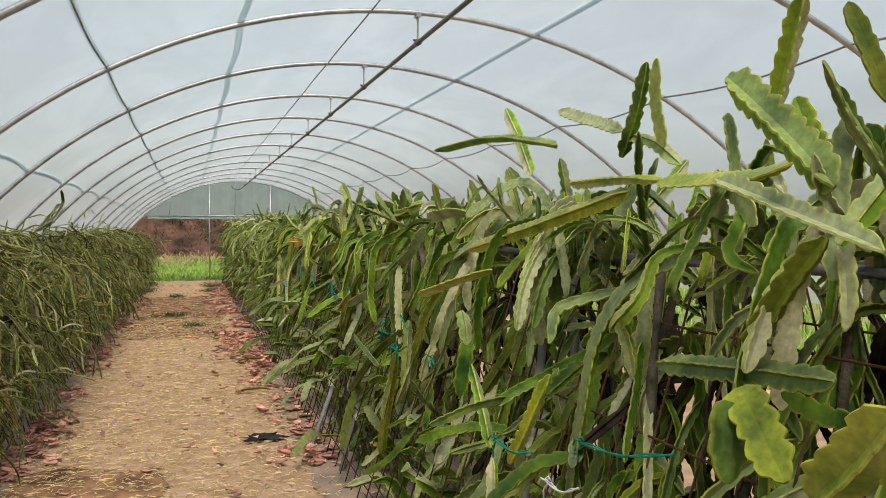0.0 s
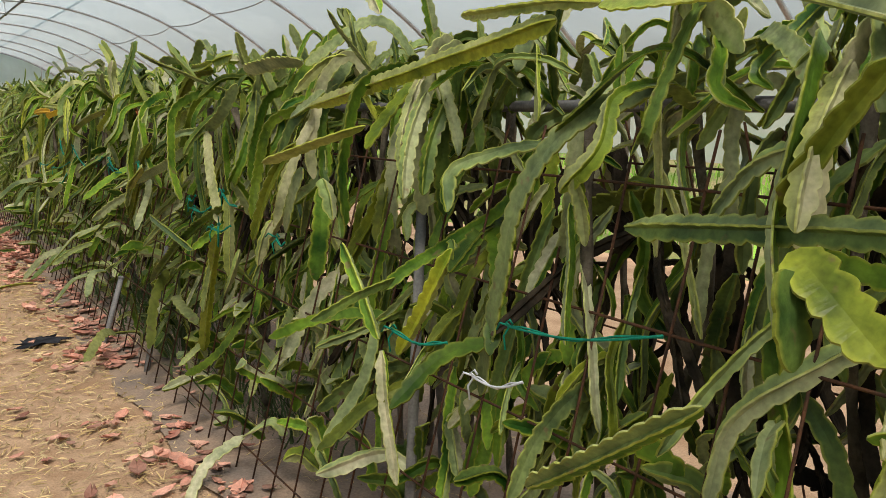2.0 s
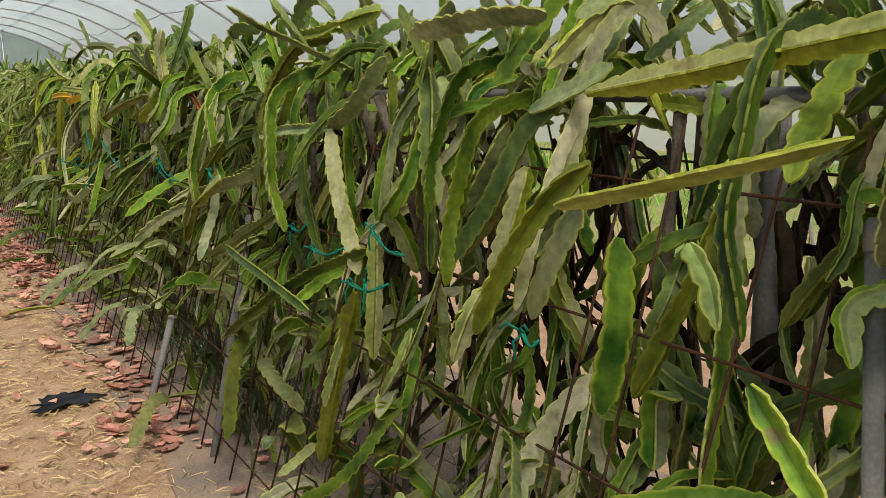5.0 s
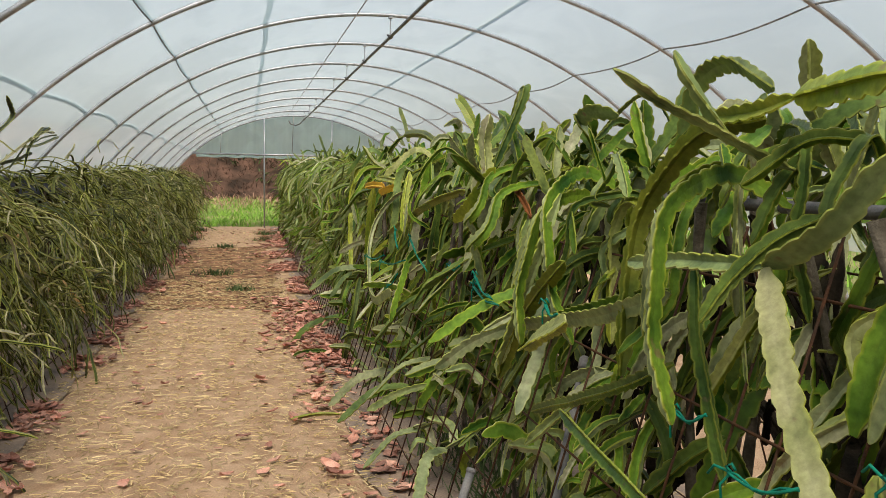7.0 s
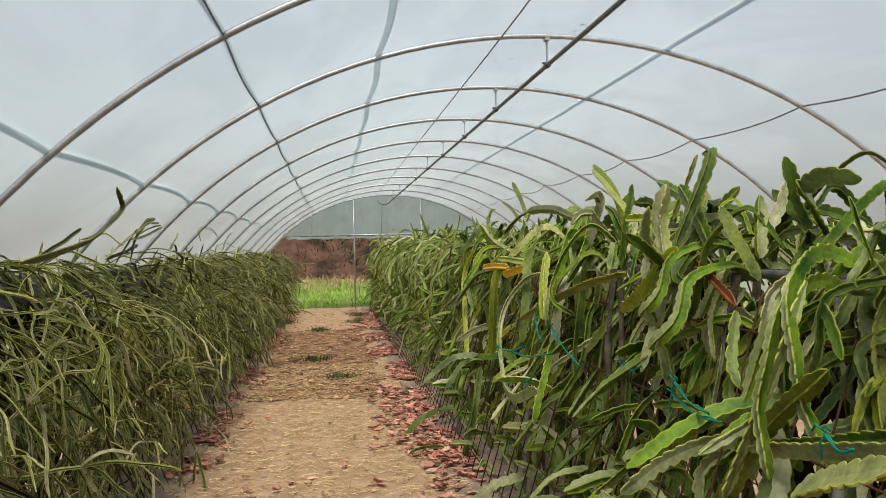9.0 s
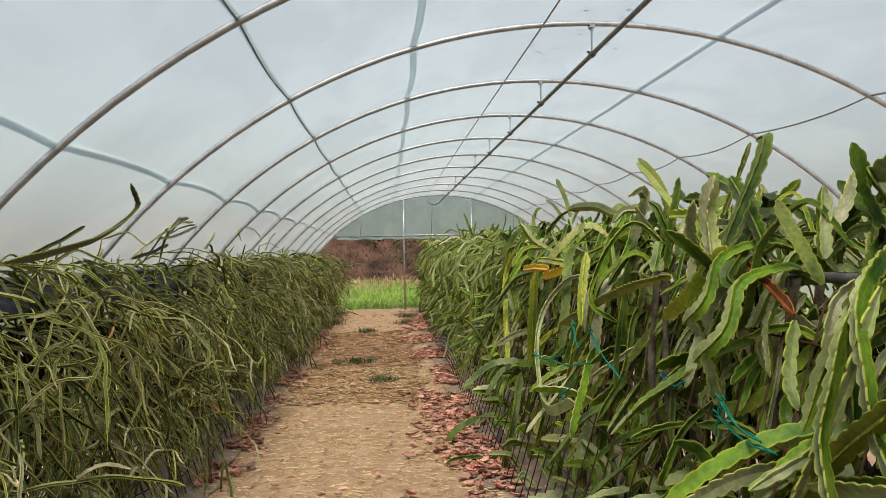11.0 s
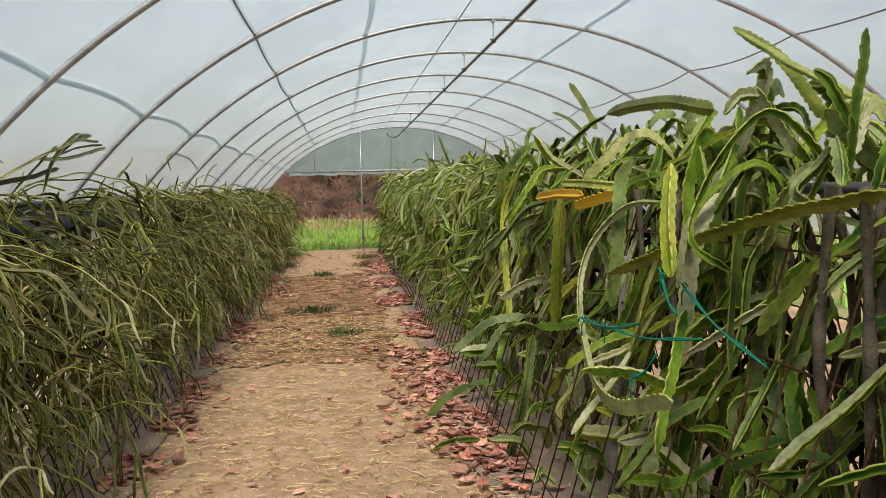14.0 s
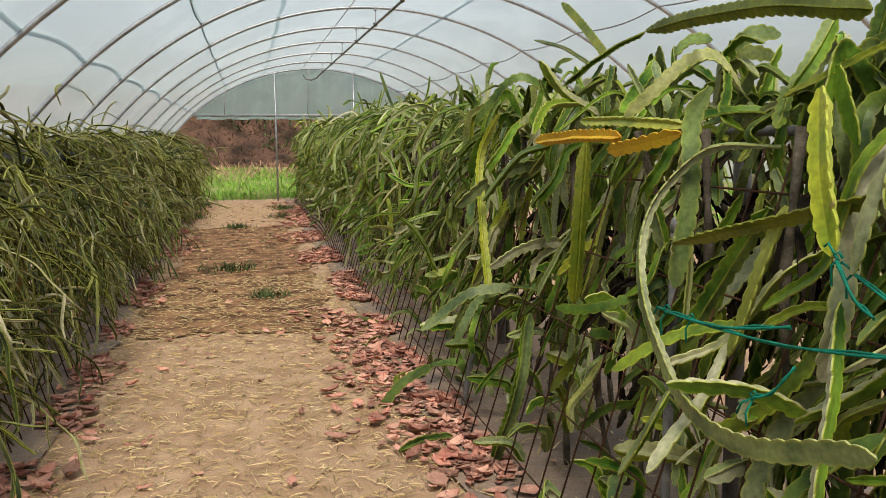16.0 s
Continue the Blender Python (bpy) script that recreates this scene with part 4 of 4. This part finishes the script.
hero(STEM_LIME, 0.019, (1.34, -2.00, 1.12), (1.32, -1.89, 0.97), (1.30, -1.76, 0.81))
hero(STEM_LIME, 0.022, (1.07, -4.78, 1.34), (1.15, -5.03, 1.41), (1.24, -5.17, 1.46))
tie(TWINE, (1.30, -5.77, 0.98), (1.30, -6.27, 1.07))
tie(TWINE, (1.16, -5.44, 0.92), (1.20, -5.65, 0.93))
tie(TWINE, (1.11, 0.54, 1.05), (1.16, 0.11, 1.10))
tie(TWINE, (1.21, 0.05, 1.24), (1.21, -0.06, 1.15))
tie(TWINE, (1.21, 0.31, 0.89), (1.26, 0.23, 0.98))
tie(TWINE, (1.25, -3.80, 1.15), (1.25, -3.98, 1.11))
tie(TWINE, (1.22, -3.71, 0.99), (1.25, -3.89, 1.02))
tie(TWINE, (1.22, -3.46, 1.05), (1.26, -3.60, 1.07))
tie(TWINE, (1.22, -3.81, 1.01), (1.22, -3.79, 0.92))
tie(TWINE, (1.20, -4.53, 1.05), (1.22, -4.56, 1.04))
tie(TWINE, (1.22, -1.68, 1.15), (1.22, -2.02, 1.13))
tie(TWINE, (1.20, -2.54, 1.21), (1.20, -2.64, 1.20))
tie(TWINE, (1.31, 0.13, 1.20), (1.31, -0.39, 1.06))
tie(TWINE, (1.21, 0.60, 1.01), (1.23, -0.19, 1.10))
tie(TWINE, (1.22, -1.70, 1.19), (1.22, -1.94, 1.14))
tie(TWINE, (1.25, -1.14, 1.17), (1.25, -1.34, 1.19))
tie(WHITETIE, (1.20, -5.76, 0.87), (1.22, -5.93, 0.90))
tie(TWINE, (1.30, -3.11, 1.06), (1.30, -3.24, 1.09))
# long wild shoots above the left row
wild(0.022, (-0.90, -1.01, 1.59), (-0.90, -0.63, 1.62), (-0.90, -0.14, 1.68), (-0.90, 0.27, 1.77), (-0.90, 0.51, 1.86), (-0.90, 0.39, 1.96))
wild(0.013, (-0.90, -0.83, 1.61), (-0.90, -0.52, 1.67), (-0.90, -0.27, 1.73))
wild(0.013, (-1.30, 2.41, 1.55), (-1.30, 2.61, 1.73), (-1.30, 2.96, 1.86), (-1.30, 3.53, 1.89))
wild(0.012, (-1.30, 2.61, 1.73), (-1.30, 2.87, 1.85), (-1.30, 3.25, 1.96))
wild(0.012, (-1.30, 1.98, 1.55), (-1.30, 2.40, 1.71), (-1.30, 2.68, 1.82))
wild(0.014, (-1.30, 1.74, 1.59), (-1.30, 2.20, 1.63), (-1.30, 2.69, 1.69))
wild(0.012, (-1.30, 5.92, 1.76), (-1.30, 5.83, 1.89), (-1.30, 6.68, 1.95), (-1.30, 7.48, 1.81))
wild(0.010, (-1.30, 3.94, 1.66), (-1.30, 4.31, 1.76), (-1.30, 4.46, 1.82))
wild(0.010, (-1.30, 7.81, 1.64), (-1.30, 8.29, 1.81), (-1.30, 9.04, 1.94))
wild(0.014, (-1.30, 1.72, 1.59), (-1.30, 2.54, 1.77), (-1.30, 3.38, 1.92))
wild(0.012, (-1.30, 2.31, 1.73), (-1.30, 2.92, 1.76), (-1.30, 3.70, 1.86))
wild(0.012, (-1.30, 2.62, 1.74), (-1.30, 2.96, 1.85), (-1.30, 3.34, 1.94))
wild(0.012, (-1.30, 2.67, 1.76), (-1.30, 3.11, 1.83), (-1.30, 3.63, 1.87))

# ---- litter on the ground ----
rl = random.Random(3)


def leaf_piece(x, y, z, s, rng):
    """A curled dry leaf: a small crumpled plate with two sides."""
    a = rng.uniform(0, 6.28)
    ca, sa = math.cos(a), math.sin(a)
    L, W = s, s * rng.uniform(0.4, 0.75)
    curl, tilt = rng.uniform(0.05, 0.35) * s, rng.uniform(-0.25, 0.25)
    verts = []
    for i, u in enumerate((-1, -0.35, 0.35, 1)):
        w = W * (0.25, 1, 0.85, 0.12)[i] * rng.uniform(0.8, 1.2)
        for v in (-1, 0, 1):
            lx, ly = u * L * 0.5, v * w * 0.5
            lz = curl * (abs(v) * 0.55 + 0.35 * u * u) * rng.uniform(0.7, 1.3) + tilt * lx
            verts.append((x + lx * ca - ly * sa, y + lx * sa + ly * ca, z + max(0.002, lz)))
    faces = []
    for i in range(3):
        for j in range(2):
            k = i * 3 + j
            faces.append((k, k + 1, k + 4, k + 3))
    return verts, faces


def litter():
    groups = {"fallen_leaves": [], "straw": []}
    for _ in range(9500):
        if rl.random() < 0.7:
            x = 1.2 - abs(rl.gauss(0, 0.27))
        else:
            x = -1.02 + abs(rl.gauss(0, 0.15))
        y = rl.uniform(-6, 19)
        if noise.noise((x, y * 0.9, 4)) < -0.12 or (x > 0 and y < 2 and rl.random() < 0.75):
            continue
        groups["fallen_leaves"].append(leaf_piece(x, y, 0.022, rl.uniform(0.03, 0.125), rl))
    for _ in range(420):
        groups["fallen_leaves"].append(leaf_piece(rl.uniform(-0.8, 0.9), rl.uniform(-6, 19), 0.015, rl.uniform(0.025, 0.09), rl))
    for _ in range(90):
        groups["fallen_leaves"].append(leaf_piece(rl.uniform(1.1, 1.8), rl.uniform(-6, 8), 0.028, rl.uniform(0.04, 0.1), rl))
    for _ in range(17000):
        x, y = rl.uniform(-0.95, 1.1), rl.uniform(-7, 19) if rl.random() < 0.4 else rl.uniform(-4, 8)
        a, s, w = rl.uniform(0, 3.14), rl.uniform(0.008, 0.045), rl.uniform(0.0012, 0.003)
        c, d, z = math.cos(a), math.sin(a), 0.014 + rl.uniform(0, 0.006)
        t = rl.uniform(-0.006, 0.006)
        groups["straw"].append(([(x - c * s - d * w, y - d * s + c * w, z), (x - c * s + d * w, y - d * s - c * w, z), (x + c * s + d * w, y + d * s - c * w, z + t), (x + c * s - d * w, y + d * s + c * w, z + t), (x, y, z + 0.006)],
                                [(0, 1, 4), (1, 2, 4), (2, 3, 4), (3, 0, 4)]))
    for name, lab, mat in (("fallen_leaves", "reddish brown dry leaves strewn along the path edges", LEAF), ("straw", "pale straw chips strewn over the path", STRAW)):
        verts, faces = joined(*groups[name])
        tagged(new(name, mesh_of(name, verts, faces, mat, False)), lab, "litter", kind="stuff")


litter()
for x, y, s in ((-0.13, 8.55, 0.32), (0.27, 6.75, 0.2), (0.75, 15.2, 0.3), (-0.1, 13.4, 0.25), (-0.95, 15.5, 0.35), (0.85, 17.2, 0.35), (-0.9, 18.6, 0.3)):
    blades("weed_tuft", [(x + rl.gauss(0, s * 0.45), y + rl.gauss(0, s * 0.5), 0.005) for _ in range(150)], 0.03, 0.03 + 0.35 * s, 0.007, WEED, 1.2, "low dark green weed tuft growing in the path", "weeds", rl, kind="")

# small leaf scraps lying on top of the film near the ridge
scraps = [leaf_piece(CX - 0.05 + rl.gauss(0.15, 0.22), rl.uniform(1.6, 5.2), 0, rl.uniform(0.012, 0.05), rl) for _ in range(55)]
v, f = joined(*scraps)
v = [(x, y, z + CZ + math.sqrt((RAD + 0.03) ** 2 - (x - CX) ** 2)) for x, y, z in v]
tagged(new("film_scraps", mesh_of("film_scraps", v, f, STEM_DEAD_SHADE, False)), "dark leaf scraps lying on the tunnel film", "litter", kind="stuff")


def rag():
    """A torn black scrap of sheet lying crumpled at the path's edge."""
    verts, faces = [], []
    for j in range(9):
        for i in range(9):
            u, w = i / 8 - 0.5, j / 8 - 0.5
            k = 1 + 0.9 * noise.noise((u * 5, w * 5, 1))
            verts.append((0.24 * u * k * (1 - 0.5 * w), 0.17 * w * k + 0.05 * u, 0.012 + 0.035 * abs(noise.noise((u * 7, w * 7, 2)))))
    for j in range(8):
        for i in range(8):
            k = j * 9 + i
            faces.append((k, k + 1, k + 10, k + 9))
    ob = thing("plastic_rag", "torn black plastic scrap crumpled on the path edge", "rag", (0.74, -1.42, 0.01), data=mesh_of("plastic_rag", verts, faces, BLACK))
    mod = ob.modifiers.new("thick", "SOLIDIFY")
    mod.thickness = 0.004


rag()
for (a, b) in (((1.06, -1.75, 0.0), (1.24, -1.62, 0.42)), ((1.16, -2.45, 0.0), (1.5, -2.1, 0.95)), ((1.24, -5.3, 0.0), (1.5, -5.05, 1.3)), ((1.3, 0.9, 0.0), (1.48, 1.2, 1.2)), ((1.2, 3.0, 0.0), (1.4, 3.2, 0.8))):
    A, B = Vector(a), Vector(b)
    ob = thing("stake", "leaning grey stake pushed in beside the trellis", "stake", A, "stakes")
    d = B - A
    part("shaft", mesh_of("shaft", *tube([-0.05 * d, 0.5 * d, d], 0.017, 8), GREYPIPE), ob)
    part("cap", mesh_of("cap", *tube([d * 0.97, d, d * 1.01], [0.02, 0.02, 0.012], 8), WIRE), ob)
for x, y, a, mat in ((0.98, 3.6, 70, STEM_LIME), (0.9, 2.5, 25, STEM), (0.8, 0.55, 10, STEM_LIME), (0.95, 4.6, 60, STEM), (1.0, 5.4, 120, STEM_LIME)):
    ctrl = [(-0.16, 0, 0.02), (0, 0.03, 0.025), (0.16, 0, 0.02)]
    ob = thing("fallen_stem", "cut piece of green cactus stem lying on the path", "cactus stem", (x, y, 0.015), "fallen stems", data=stem_mesh("fallen_stem", ctrl, 0.028, rv, mat))
    ob.rotation_euler = (0, 0, radians(a))
weeds = [(rl.gauss(1.55, 0.14), rl.gauss(q, 0.35), 0.02) for q in (-3.6, -2.3, -1.4, -0.4) for _ in range(160)]
blades("weeds", weeds, 0.08, 0.3, 0.006, WEED, 0.9, "thin dark green weeds growing under the cactus row", "weeds", rl)
blades("dry_straw", [(rl.uniform(1.2, 2.5), rl.uniform(-7, 8), 0.02) for _ in range(2500)], 0.01, 0.05, 0.004, STRAW, 3.0, "pale dry straw lying under the cactus row", "litter", rl)


def shade_sheet():
    """Black sheeting laid along the rails of the left row, sagging between them."""
    verts, faces = [], []
    ys = np.arange(-2.8, 12.0, 0.2)
    for y in ys:
        for i in range(9):
            u = i / 8
            verts.append((-1.95 + 0.62 * u, y, 1.5 - 0.16 * max(0, u - 0.55) / 0.45 + 0.035 * noise.noise((u * 3, y * 1.4, 6))))
    for j in range(len(ys) - 1):
        for i in range(8):
            k = j * 9 + i
            faces.append((k, k + 1, k + 10, k + 9))
    ob = thing("shade_sheet", "black plastic sheeting draped along the top of the trellis", "sheet", data=mesh_of("shade_sheet", verts, faces, BLACK))
    ob.modifiers.new("thick", "SOLIDIFY").thickness = 0.004


shade_sheet()
